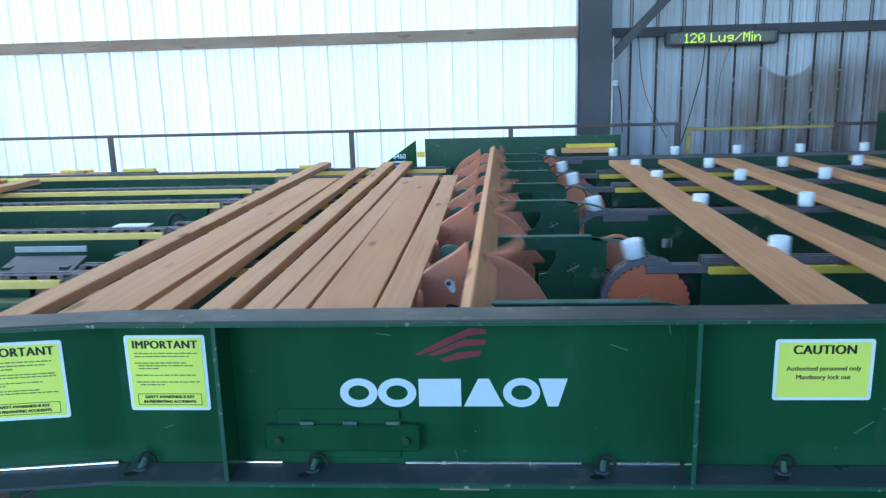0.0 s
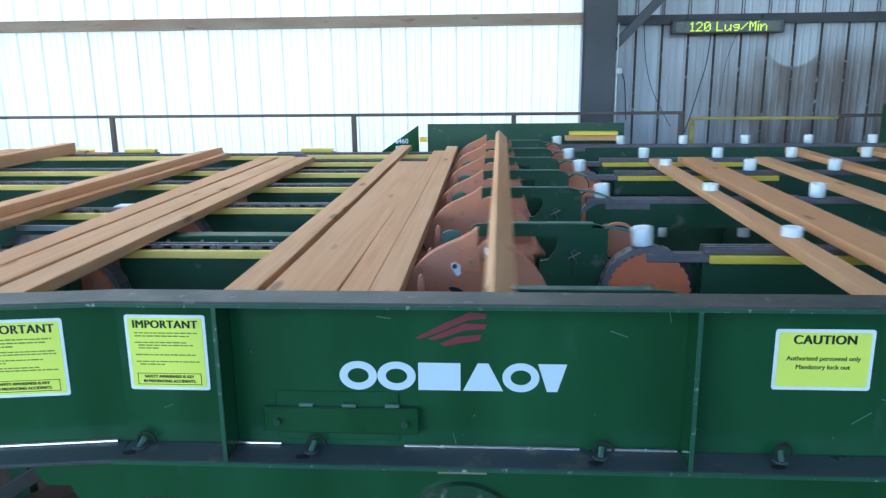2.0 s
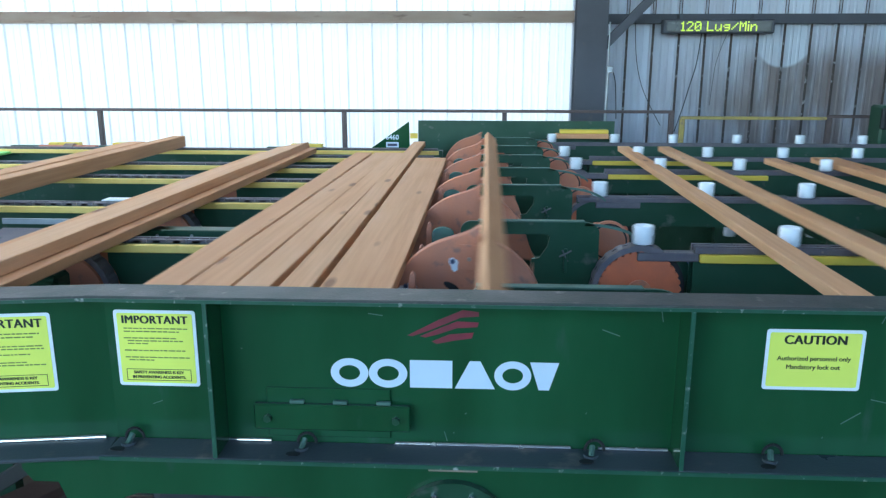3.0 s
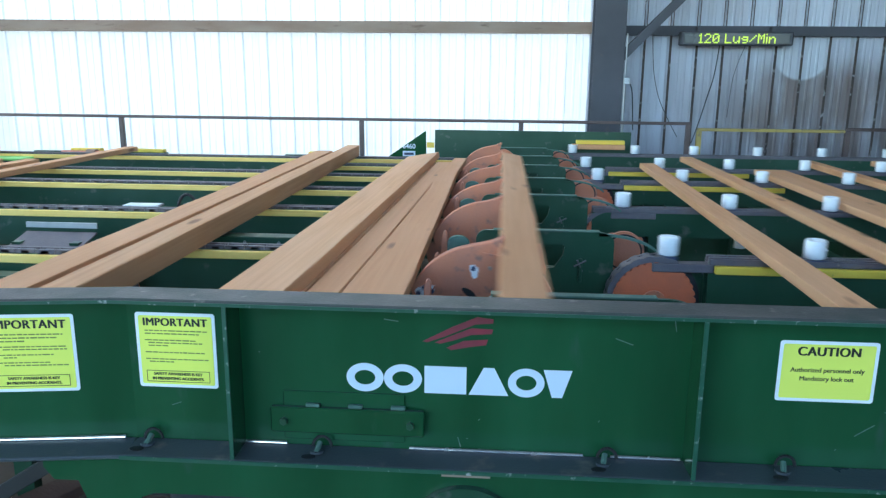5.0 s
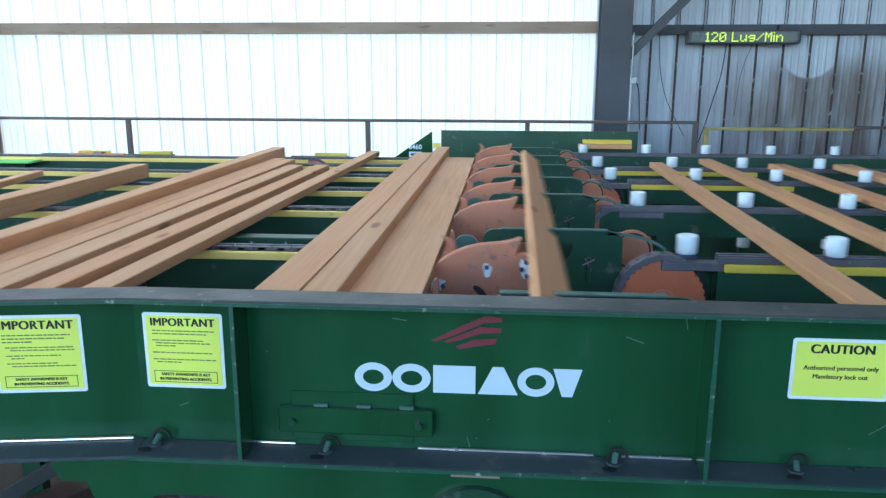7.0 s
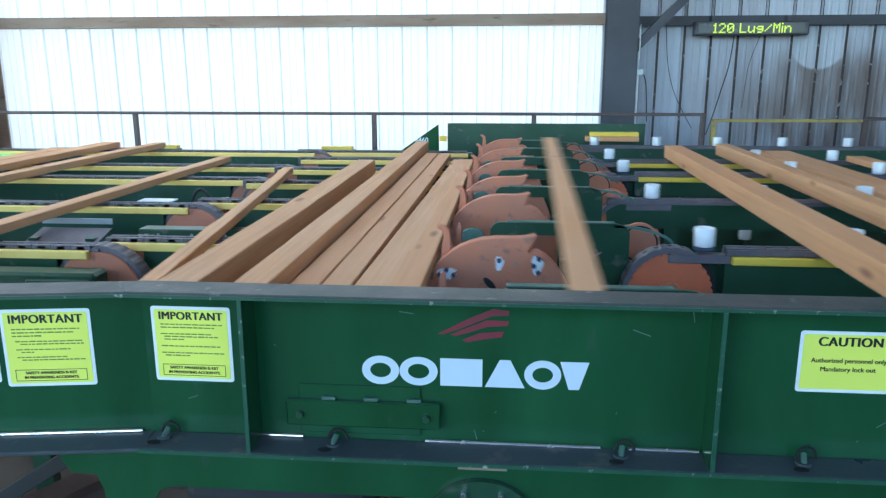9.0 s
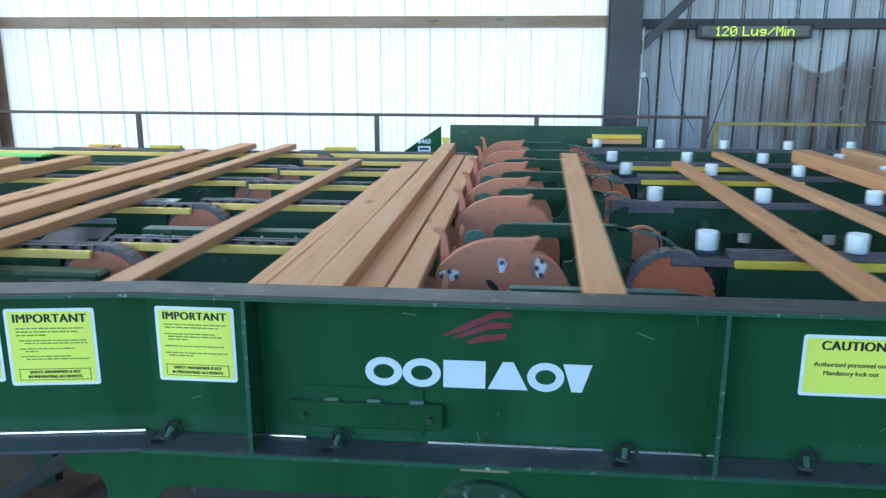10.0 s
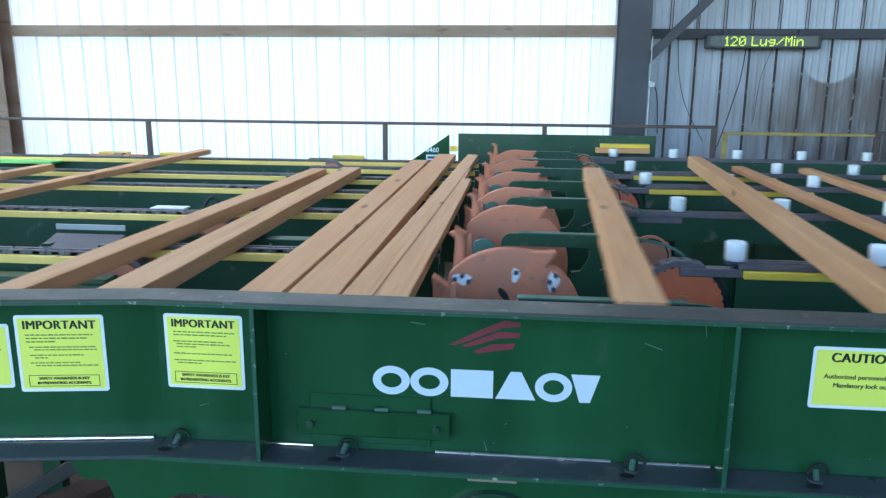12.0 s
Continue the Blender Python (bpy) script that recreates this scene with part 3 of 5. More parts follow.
for x, yy in ((-0.996, 1.895), (-0.506, 1.892), (0.286, 1.892), (0.762, 1.892), (1.5, 1.892)):
    hole = part("slot_hole", slab([(x - 0.016 + 0.020 * math.cos(k * math.pi / 7), PB + 0.0 + 0.012 * math.sin(k * math.pi / 7)) for k in range(14)], 0, 0.0015), BLACK, guard, "dark bolt hole")
    hole.matrix_basis = Matrix.Translation((0, yy - 0.040, PB + 0.003)) @ Matrix.Rotation(radians(90), 4, "X") @ Matrix.Translation((0, 0, -PB))
    part("bolt", rod((x, yy - 0.014, PB + 0.004), (x + 0.006, yy + 0.012, PB + 0.022), 0.008, 8), DUSTGREEN, guard, "dull painted bolt")
    part("washer", rod((x, yy - 0.006, PB + 0.001), (x, yy - 0.006, PB + 0.008), 0.020, 12), DUSTY, guard)
    lb = bmesh.new()
    for k in range(10):
        a0, a1 = k * math.pi / 10, (k + 1) * math.pi / 10
        add_rod(lb, (x + 0.012 + 0.026 * math.cos(a0), yy + 0.012, PB + 0.01 + 0.03 * math.sin(a0)), (x + 0.012 + 0.026 * math.cos(a1), yy + 0.012, PB + 0.01 + 0.03 * math.sin(a1)), 0.0045, 6)
    part("wire_loop", lb, BLACK, guard)

hopper = thing("slanted_brace", "black slanted steel brace bar under the guard plate", "brace")
hb = bmesh.new()
add_box(hb, -0.42, 0.28, -0.02, 0.02, -0.028, 0.028, pose(-1.72, 2.42, H - 1.47, 0, -33, 0))
part("bar", bevelled(hb, 0.003), BLACK, hopper)
part("foot", box(-2.10, -2.02, 2.36, 2.48, 0, H - 1.70), GREEN_WORN, hopper)
part("head", box(-1.53, -1.47, 2.38, 2.46, H - 1.36, H - 1.10), GREEN_WORN, hopper)

# plain white shapes and red sweeps of the maker's mark
mark = thing("maker_mark", "white vinyl shapes under faded red sweeps on green steel", "decal", (0, 1.9285, 0))
def ring(cx, cz, rx, rz, hole):
    bm = bmesh.new()
    n = 40
    outer, inner = [], []
    for k in range(n):
        a = 2 * math.pi * k / n
        outer.append(bm.verts.new((cx + rx * math.cos(a), 0, cz + rz * math.sin(a))))
        inner.append(bm.verts.new((cx + hole * rx * math.cos(a), 0, cz + hole * 0.92 * rz * math.sin(a))))
    for k in range(n):
        bm.faces.new((outer[k], outer[(k + 1) % n], inner[(k + 1) % n], inner[k]))
    e = bmesh.ops.extrude_face_region(bm, geom=bm.faces[:])
    bmesh.ops.translate(bm, vec=(0, -0.0012, 0), verts=[v for v in e["geom"] if isinstance(v, bmesh.types.BMVert)])
    bmesh.ops.recalc_face_normals(bm, faces=bm.faces)
    return bm


ZT, ZB = H - 0.788, H - 0.868
ZM = (ZT + ZB) / 2
part("white_ring", ring(-0.374, ZM, 0.052, 0.042, 0.56), LETTER, mark)
part("white_ring", ring(-0.268, ZM, 0.053, 0.042, 0.56), LETTER, mark)
part("white_block", slab([(-0.208, ZB), (-0.208, ZT), (-0.092, ZT), (-0.092, ZB)], -0.0012, 0), LETTER, mark)
part("white_block", slab([(-0.085, ZB), (-0.045, ZT), (-0.016, ZT), (0.024, ZB)], -0.0012, 0), LETTER, mark)
part("white_ring", ring(0.072, ZM, 0.050, 0.042, 0.56), LETTER, mark)
part("white_block", slab([(0.118, ZT), (0.196, ZT), (0.171, ZB), (0.143, ZB)], -0.0012, 0), LETTER, mark)
for pts in ([(-0.214, -0.717), (-0.13, -0.672), (-0.065, -0.643), (-0.022, -0.648), (-0.022, -0.66), (-0.07, -0.664), (-0.15, -0.700), (-0.20, -0.719)],
            [(-0.18, -0.719), (-0.12, -0.692), (-0.08, -0.675), (-0.022, -0.677), (-0.025, -0.690), (-0.08, -0.694), (-0.13, -0.712), (-0.165, -0.722)],
            [(-0.148, -0.733), (-0.10, -0.712), (-0.035, -0.706), (-0.04, -0.722), (-0.09, -0.730), (-0.135, -0.740)]):
    part("red_sweep", slab([(x, H + z) for x, z in pts], -0.0012, 0), RED, mark)


decals = []
words = random.Random(3)
def decal(name, m, w, h, label, head, head_size, lines, foot=None, tail=()):
    t = thing(name, label, "sign")
    t.matrix_basis = m
    decals.append(t)
    def rounded(w2, h2, r, y0, y1):
        pts = []
        for cx, cz, a0 in ((w2 - r, h2 - r, 0), (-w2 + r, h2 - r, 90), (-w2 + r, -h2 + r, 180), (w2 - r, -h2 + r, 270)):
            pts += [(cx + r * math.cos(radians(a0 + k * 22.5)), cz + r * math.sin(radians(a0 + k * 22.5))) for k in range(5)]
        return slab(pts, y0, y1)
    part("backing", rounded(w / 2, h / 2, 0.008, -0.0012, 0), SIGN_EDGE, t, "white decal border")
    part("face", rounded(w / 2 - 0.009, h / 2 - 0.009, 0.005, -0.0020, -0.0012), SIGN, t)
    for k, dx in enumerate((-0.0014, -0.0005, 0.0005, 0.0014)):
        lettering("heading", head, head_size * 1.0, INK, t, pose(dx, -0.0024 - 0.0002 * k, h / 2 - 0.012 - head_size * 0.5, 90), wide=0.97, spread=1.08)
    for z, x0, x1, th in lines:
        wb, x = bmesh.new(), x0
        while x < x1 - 0.004:
            e = min(x + words.uniform(0.006, 0.021), x1)
            add_box(wb, x, e, -0.0025, -0.0020, z - th * 0.45, z + th * words.uniform(0.35, 0.55))
            x = e + 0.0028
        part("text_bar", wb, INK_SOFT, t)
    for z, body, size in tail:
        for k, dx in enumerate((-0.0003, 0.0003)):
            lettering("small_text", body, size, INK, t, pose(dx, -0.0024 - 0.0002 * k, z, 90))
    if foot:
        zc = -h / 2 + 0.033
        fr = bmesh.new()
        fw, fh = w * 0.40, 0.017
        for x0, x1, z0, z1 in ((-fw, fw, fh - 0.0015, fh), (-fw, fw, -fh, -fh + 0.0015), (-fw, -fw + 0.0015, -fh, fh), (fw - 0.0015, fw, -fh, fh)):
            add_box(fr, x0, x1, -0.0025, -0.0020, zc + z0, zc + z1)
        part("frame_line", fr, INK, t)
        for k, s in enumerate(foot):
            for q, dx in enumerate((-0.0006, 0.0, 0.0006)):
                lettering("small_text", s, 0.0115, INK, t, pose(dx, -0.0024 - 0.0002 * q, zc + 0.007 - 0.014 * k, 90))
    return t


body_a = [(0.056, -0.095, 0.09, 0.004), (0.046, -0.095, 0.075, 0.004), (0.036, -0.095, -0.01, 0.004), (0.020, -0.088, 0.098, 0.0035), (0.012, -0.075, 0.098, 0.0035), (-0.004, -0.088, 0.06, 0.0035), (-0.012, -0.075, -0.04, 0.0035), (-0.027, -0.088, 0.05, 0.0035), (-0.035, -0.075, 0.098, 0.0035)]
body_b = [(0.058, -0.088, 0.09, 0.0035), (0.049, -0.088, 0.07, 0.0035), (0.030, -0.09, 0.06, 0.0035), (0.022, -0.08, 0.075, 0.0035), (0.014, -0.08, -0.02, 0.0035), (-0.006, -0.09, 0.08, 0.0035), (-0.026, -0.09, 0.09, 0.0035), (-0.034, -0.08, -0.01, 0.0035)]
SAFE = ("SAFETY AWARENESS IS KEY", "IN PREVENTING ACCIDENTS.")
decal("warning_decal", pose(-0.9075, 1.9285, H - 0.769), 0.228, 0.221, "yellow and white warning decal headed important, on green steel", "IMPORTANT", 0.032, body_b, SAFE)
decal("warning_decal", bend @ pose(-0.268, -0.0015, H - 0.777), 0.246, 0.228, "yellow and white important decal on the bent side panel", "IMPORTANT", 0.035, body_a, SAFE)
decal("warning_decal", bend @ pose(-0.515, -0.0015, H - 0.783), 0.215, 0.19, "yellow and white warning decal on the bent side panel", "CAUTION", 0.034, [(0.02, -0.08, 0.08, 0.006)], None)
decal("caution_decal", pose(0.8625, 1.9285, H - 0.765), 0.254, 0.170, "yellow and white caution decal on the green plate", "CAUTION", 0.035, [], None,
      ((0.004, "Authorized personnel only", 0.0175), (-0.020, "Mandatory lock out", 0.0175)))

# lower frame under the guard
low = thing("lower_beam", "dark green steel beam with a curved bracket under the guard plate", "beam")
part("web", slab([(-1.36, H - 1.052), (-1.36, H - 1.165), (-1.33, H - 1.205), (-1.255, H - 1.205), (-1.235, H - 1.26), (-1.235, H - 1.909), (-1.10, H - 1.909), (-1.10, H - 1.33), (-1.06, H - 1.25), (-1.02, H - 1.235), (2.6, H - 1.235), (2.6, H - 1.052)], 1.955, 1.967), GREEN, low)
part("foot", box(-1.3, -1.04, 1.90, 2.02, -0.159, -0.147), GREEN_WORN, low)
part("foot", box(2.3, 2.6, 1.90, 2.02, -0.159, -0.147), GREEN_WORN, low)
part("post", box(2.4, 2.5, 1.955, 2.0, -0.147, H - 1.235), GREEN_WORN, low)
part("name_plate", box(-0.16, -0.02, 1.951, 1.955, H - 1.135, H - 1.118), RUST, low, "narrow brown label strip")
gear = thing("gear_housing", "round black gear housing with a pale dial under the beam", "gear housing")
part("drum", rod((-0.09, 1.93, H - 1.33), (-0.09, 1.954, H - 1.33), 0.17, 40), GREEN_WORN, gear)
part("dial", rod((-0.09, 1.915, H - 1.33), (-0.09, 1.93, H - 1.33), 0.105, 36), SIGN_EDGE, gear, "pale dial")
for k in range(8):
    a = radians(45 * k + 22)
    part("bolt", rod((-0.09 + 0.14 * math.cos(a), 1.93, H - 1.33 + 0.14 * math.sin(a)), (-0.09 + 0.14 * math.cos(a), 1.918, H - 1.33 + 0.14 * math.sin(a)), 0.009, 6), BRIGHT, gear)
part("stand", box(-0.2, 0.02, 1.97, 2.05, -0.159, H - 1.2), GREEN_WORN, gear)
gb2 = thing("gearmotor", "black gearmotor with bolted flange below the guard plate", "motor")
part("casing", box(-1.0, -0.42, 1.98, 2.15, H - 1.909, H - 1.245, 0.03), BLACK, gb2)
part("flange", rod((-1.30, 2.12, H - 1.33), (-1.20, 2.12, H - 1.33), 0.05, 20), STEEL, gb2)
part("shaft", rod((-1.2, 2.12, H - 1.31), (-1.0, 2.12, H - 1.31), 0.03, 16), STEEL, gb2)
# the guard stands 0.16 m clear of the deck: everything on it is set to its true size
NEAR = Matrix.Translation((0, 0, H)) @ Matrix.Scale(0.917, 4) @ Matrix.Translation((0, 0, -H))
for ob in (guard, mark, low, gear, gb2, *decals):
    ob.matrix_basis = NEAR @ ob.matrix_basis
# loose floor board; the shade it lies in is put into its colour
tagged(part("dunnage_board", bevelled(box(-0.55, 0.55, -0.07, 0.07, 0, 0.045), 0.003), SHADED_WOOD), "board lying loose on the mill floor, coloured dark for shade", "board").matrix_basis = pose(-1.95, 2.5, 0, 0, 0, 60)

# ---- chains and rails ----
def chain_mesh(length, y0, y1):
    """Links side by side along x: paired side bars and rollers."""
    bm = bmesh.new()
    p, n = 0.08, int(length / 0.08)
    vs, fs = [], []
    for i in range(n):
        for ya, yb in ((y0, y0 + (y1 - y0) * 0.3), (y1 - (y1 - y0) * 0.3, y1)):
            x0, x1 = i * p + 0.0015, i * p + p - 0.0015
            o = len(vs)
            vs += [(x, y, z) for x in (x0, x1) for y in (ya, yb) for z in (-0.012, 0.012)]
            fs += [[o + k for k in q] for q in ((0, 1, 3, 2), (4, 6, 7, 5), (0, 4, 5, 1), (2, 3, 7, 6), (1, 5, 7, 3), (0, 2, 6, 4))]
        o = len(vs)
        x0, x1 = i * p + 0.025, i * p + 0.055
        vs += [(x, y, z) for x in (x0, x1) for y in (y0, y1) for z in (-0.008, 0.008)]
        fs += [[o + k for k in q] for q in ((0, 1, 3, 2), (4, 6, 7, 5), (0, 4, 5, 1), (2, 3, 7, 6), (1, 5, 7, 3), (0, 2, 6, 4))]
    me = bpy.data.meshes.new("chain")
    me.from_pydata(vs, [], fs)
    me.materials.append(STEEL)
    bm.free()
    return me


def toothed(x, z, r, tooth, n, y0, y1, a0=0.0, a1=360.0, bore=0.0):
    """A wheel or a ring's arc with blunt teeth, standing on x and z."""
    pts = []
    count = max(3, round(n * (a1 - a0) / 360))
    for k in range(count):
        for da, rr in ((0.0, r), (0.22, r + tooth), (0.6, r + tooth), (0.82, r)):
            a = radians(a0 + (a1 - a0) * (k + da) / count)
            pts.append((x + rr * math.cos(a), z + rr * math.sin(a)))
    if bore:
        for k in range(25):
            a = radians(a1 + (a0 - a1) * k / 24)
            pts.append((x + bore * math.cos(a), z + bore * math.sin(a)))
    return slab(pts, y0, y1)


def sprocket(parent, x, y, z, r, mat, teeth=True, width=0.05, hub=True, wrap=0.0):
    s = part("sprocket", rod((x, y - width / 2, z), (x, y + width / 2, z), r, 40), mat, parent)
    if hub:
        part("hub", rod((x, y - width / 2 - 0.03, z), (x, y - width / 2, z), r * 0.3, 20), STEEL, s)
    if teeth:
        n, pts = 18, []
        for k in range(n):
            for da, rr in ((0.0, 0.016), (0.06, 0.024), (0.94, 0.024)):
                a = 2 * math.pi * (k + da) / n
                pts.append((x + (r + rr + wrap) * math.cos(a), z + (r + rr + wrap) * math.sin(a)))
        part("chain_wrap", slab(pts, y - width * 0.3, y + width / 2 + 0.02), STEEL, s)
    return s


def rail(label, x0, x1, y, top, yellow=True, depth=0.20, end_sprocket=None, drop=0.0, sr=0.15, short=0):
    t = thing("chain_rail", label, "conveyor rail", group="deck rails")
    cut0, cut1 = (x0 + 0.16 if short < 0 else x0), (x1 - 0.17 if short > 0 else x1)
    part("side_plate", box(cut0, cut1, y - 0.034, y - 0.026, top - depth, top - 0.014), GREEN_WORN, t)
    part("side_plate", box(x0, x1, y + 0.026, y + 0.034, top - depth, top - 0.014), GREEN_WORN, t)
    part("web", box(x0, x1, y - 0.026, y + 0.026, top - 0.05, top - (0.0245 if drop else 0.013)), STEEL, t)
    c = shared("chain", chain_mesh(x1 - x0, -0.028, 0.028), t, pose(x0, y, top - 0.012))
    if yellow:
        a = yellow[0] if isinstance(yellow, tuple) else x0 + 0.03
        b = yellow[1] if isinstance(yellow, tuple) else x1 - 0.03
        part("wear_strip", box(a, b, y - 0.060, y - 0.034, top - 0.048 - drop, top - 0.016 - drop, 0.003), YELLOW if drop else YELLOW_LIT, t, "scuffed yellow wear strip")
    if drop:
        part("track_bar", box(x0, x1, y - 0.044, y - 0.034, top - 0.014 - drop, top - 0.004, 0.002), STEEL, t)
    n = int((x1 - x0) / 3) + 1
    for k in range(n + 1):
        x = min(x0 + 0.35 + k * 3.0, x1 - 0.35)
        part("leg", box(x - 0.04, x + 0.04, y - 0.026, y + 0.026, 0, top - depth), GREEN_WORN, t)
    if end_sprocket is not None:
        for s in end_sprocket:
            zc = top - sr - 0.024
            drum = part("end_wheel", rod((s, y - 0.030, zc), (s, y - 0.012, zc), sr, 40), ORANGE, t, "dusty orange end wheel")
            part("back_flange", rod((s + 0.01, y + 0.062, zc), (s + 0.01, y + 0.085, zc), sr, 40), ORANGE, drum)
            part("hub", rod((s, y - 0.05, zc), (s, y - 0.030, zc), sr * 0.3, 20), STEEL, drum)
            part("chain_wrap", toothed(s, zc, sr + 0.020, 0.003, 30, y - 0.012, y + 0.060), STEEL, drum, "dark chain round the wheel")
    return t


S1 = (2.74, 3.67, 4.62, 5.26, 6.21)
S2 = (2.89, 3.82, 4.51, 5.15, 5.75, 6.27)
for y in S1:
    rail("dark green chain rail with yellow strip feeding boards", -17.8, -1.61, y, DECK, True, end_sprocket=(-1.625,), sr=0.170, short=1)
for y in S2:
    rail("dark green chain rail with yellow strip before the loader", -1.66, -0.34, y, DECK, True, 0.26, end_sprocket=(-1.53,), sr=0.125, short=-1)
LUGZ = DECK - 0.018           # top of the lug chain's track
LUG_ROWS = (2.97, 4.11, 5.20, 5.95, 7.04)
for i, y in enumerate(LUG_ROWS):
    rail("dark green rail carrying the lug chain", 0.50 if i in (1, 4) else 0.82, 18.8, y, LUGZ, (0.84, 1.9) if i in (0, 2, 3) else False, 0.26 if i == 0 else 0.16, drop=0.014)
for x in (-13, -9, -5.2, -2.6, 2.2, 6, 11, 16):
    t = thing("cross_beam", "dark green cross beam under the chain rails", "beam")
    part("beam", box(x - 0.05, x + 0.05, 2.2, 7.1, DECK - 0.42, DECK - 0.27), GREEN_WORN, t)
    for y in (2.25, 4.6, 7.05):
        part("leg", box(x - 0.04, x + 0.04, y - 0.04, y + 0.04, 0, DECK - 0.42), GREEN_WORN, t)

SPR = 0.165
for i, y in enumerate(LUG_ROWS):
    t = thing("tail_sprocket", "orange painted tail sprocket wrapped by the dark lug chain", "sprocket", group="tail sprockets")
    zc = LUGZ - SPR - 0.024
    spr = part("sprocket", toothed(0.615, zc, SPR - 0.006, 0.008, 34, y - 0.030, y + 0.005), ORANGE_B, t, "bright orange toothed wheel")
    part("hub", rod((0.615, y - 0.042, zc), (0.615, y - 0.030, zc), 0.05, 20), ORANGE, spr)
    part("chain_wrap", toothed(0.615, zc, SPR + 0.022, 0.003, 24, y - 0.036, y + 0.036, 62, 232, SPR + 0.001), STEEL, spr, "dark chain round the wheel")
    part("back_disc", rod((0.615, y + 0.006, zc), (0.615, y + 0.012, zc), SPR + 0.024, 36), BLACK, t, "oily dark backing disc")
    part("chain_track", box(0.60, 0.84, y - 0.040, y + 0.02, LUGZ - 0.062, LUGZ - 0.027, 0.004), STEEL, t)
    part("bearing_plate", slab([(0.52, H - 0.80), (0.62, H - 0.76), (0.80, H - 0.76), (0.90, H - 0.90), (0.90, 0.3), (0.80, 0.0), (0.55, 0.0), (0.52, 0.3)], y + 0.045, y + 0.057), GREEN_WORN, t)
    part("axle", rod((0.60, y - 0.01, LUGZ - SPR - 0.024), (0.60, y + 0.06, LUGZ - SPR - 0.024), 0.03, 16), STEEL, t)

# ---- the lug loader ----
def rounded_plate(x0, x1, z0, z1, r, y, th, arm=True):
    """A frame plate with round shoulders; arm: only a narrow arm reaches over the wheel, the body stands to the east of it."""
    pts = []
    if arm:
        pts += [(0.19, z0), (0.19, z1 - 0.155), (0.222, z1 - 0.150), (0.255, z1 - 0.10), (0.262, z1 - 0.062), (0.25, z1 - 0.052), (x0 + 0.02, z1 - 0.052), (x0, z1 - 0.056)]
    else:
        pts.append((x0, z0))
    for k in range(7):
        a = radians(180 - 15 * k)
        pts.append((x0 + r + r * math.cos(a), z1 - r + r * math.sin(a)))
    for k in range(7):
        a = radians(90 - 15 * k)
        pts.append((x1 - 1.6 * r + 1.6 * r * math.cos(a), z1 - r + r * math.sin(a)))
    pts.append((x1, z0))
    return slab(pts, y - th / 2, y + th / 2)


GP = (2.07, 3.02, 3.96, 4.64, 5.32, 5.94, 6.61)
loader = thing("board_loader", "board loader with orange horned wheels between dark green plates", "lumber machine")
for i, y in enumerate(GP):
    zt = H - (0.618 if i == 0 else 0.622)
    t = part("frame_plate", rounded_plate(-0.10 if i else -0.06, 0.46 if i else 0.56, H - 1.0, zt, 0.055 if i == 0 else 0.042, y, 0.014, i > 0), GREEN_WORN, loader)
    part("edge_strip", box(-0.03, 0.44 if i == 0 else 0.40, y - 0.018, y + 0.018, zt, zt + 0.006, 0.002), DUSTGREEN, t, "dusty pale green edge")
    part("leg", box(0.25, 0.35, y - 0.03, y + 0.03, 0, H - 1.0), GREEN_WORN, t)
    if i:
        part("back_web", box(0.262, 0.42, y + 0.075, y + 0.081, H - 1.0, zt - 0.075), GREEN_WORN, t)
        shoe = [(-0.215, zt - 0.20)] + [(-0.17 + 0.045 * math.cos(radians(180 - 18 * k)), zt - 0.05 + 0.03 * math.sin(radians(180 - 18 * k))) for k in range(11)] + [(-0.125, zt - 0.20)]
        part("guide_shoe", slab(shoe, y - 0.045, y - 0.02, 0.002), DUSTGREEN, t, "dusty green guide shoe")
        part("shoe_post", box(-0.19, -0.15, y - 0.04, y - 0.022, 0, zt - 0.195), GREEN_WORN, t)
        rim = [(0.40 + 0.25 * math.sin(radians(7 * k)), zt - 0.006 - 0.10 * (1 - math.cos(radians(7 * k)))) for k in range(11)]
        part("rim", slab(rim + [(x - 0.004, z - 0.010) for x, z in rim[::-1]], y - 0.007, y + 0.007), DUSTGREEN, t, "dusty green rim bent over the pulley")
        yp, zp = y + 0.19, zt - 0.120
        pulley = part("pulley", rod((0.53, yp - 0.012, zp), (0.53, yp + 0.008, zp), 0.088, 36), ORANGE, loader, "orange chain pulley")
        part("groove", rod((0.53, yp - 0.016, zp), (0.53, yp - 0.012, zp), 0.078, 36), BLACK, pulley, "dark groove ring")
        part("disc", rod((0.53, yp - 0.022, zp), (0.53, yp - 0.016, zp), 0.070, 36), ORANGE, pulley)
        part("bracket", box(0.50, 0.56, yp + 0.012, yp + 0.03, 0.0, zp + 0.03), GREEN_WORN, pulley)
        part("latch", box(0.32, 0.335, y - 0.02, y - 0.007, H - 0.83, H - 0.73, 0.003), GREEN_WORN, t)
        part("pin", rod((0.30, y - 0.03, H - 0.76), (0.35, y - 0.01, H - 0.74), 0.004, 8), STEEL, t)
        part("pin", rod((0.312, y - 0.025, H - 0.735), (0.336, y - 0.012, H - 0.785), 0.004, 8), STEEL, t)

WR, WX, WZ = 0.265, -0.065, H - 0.838
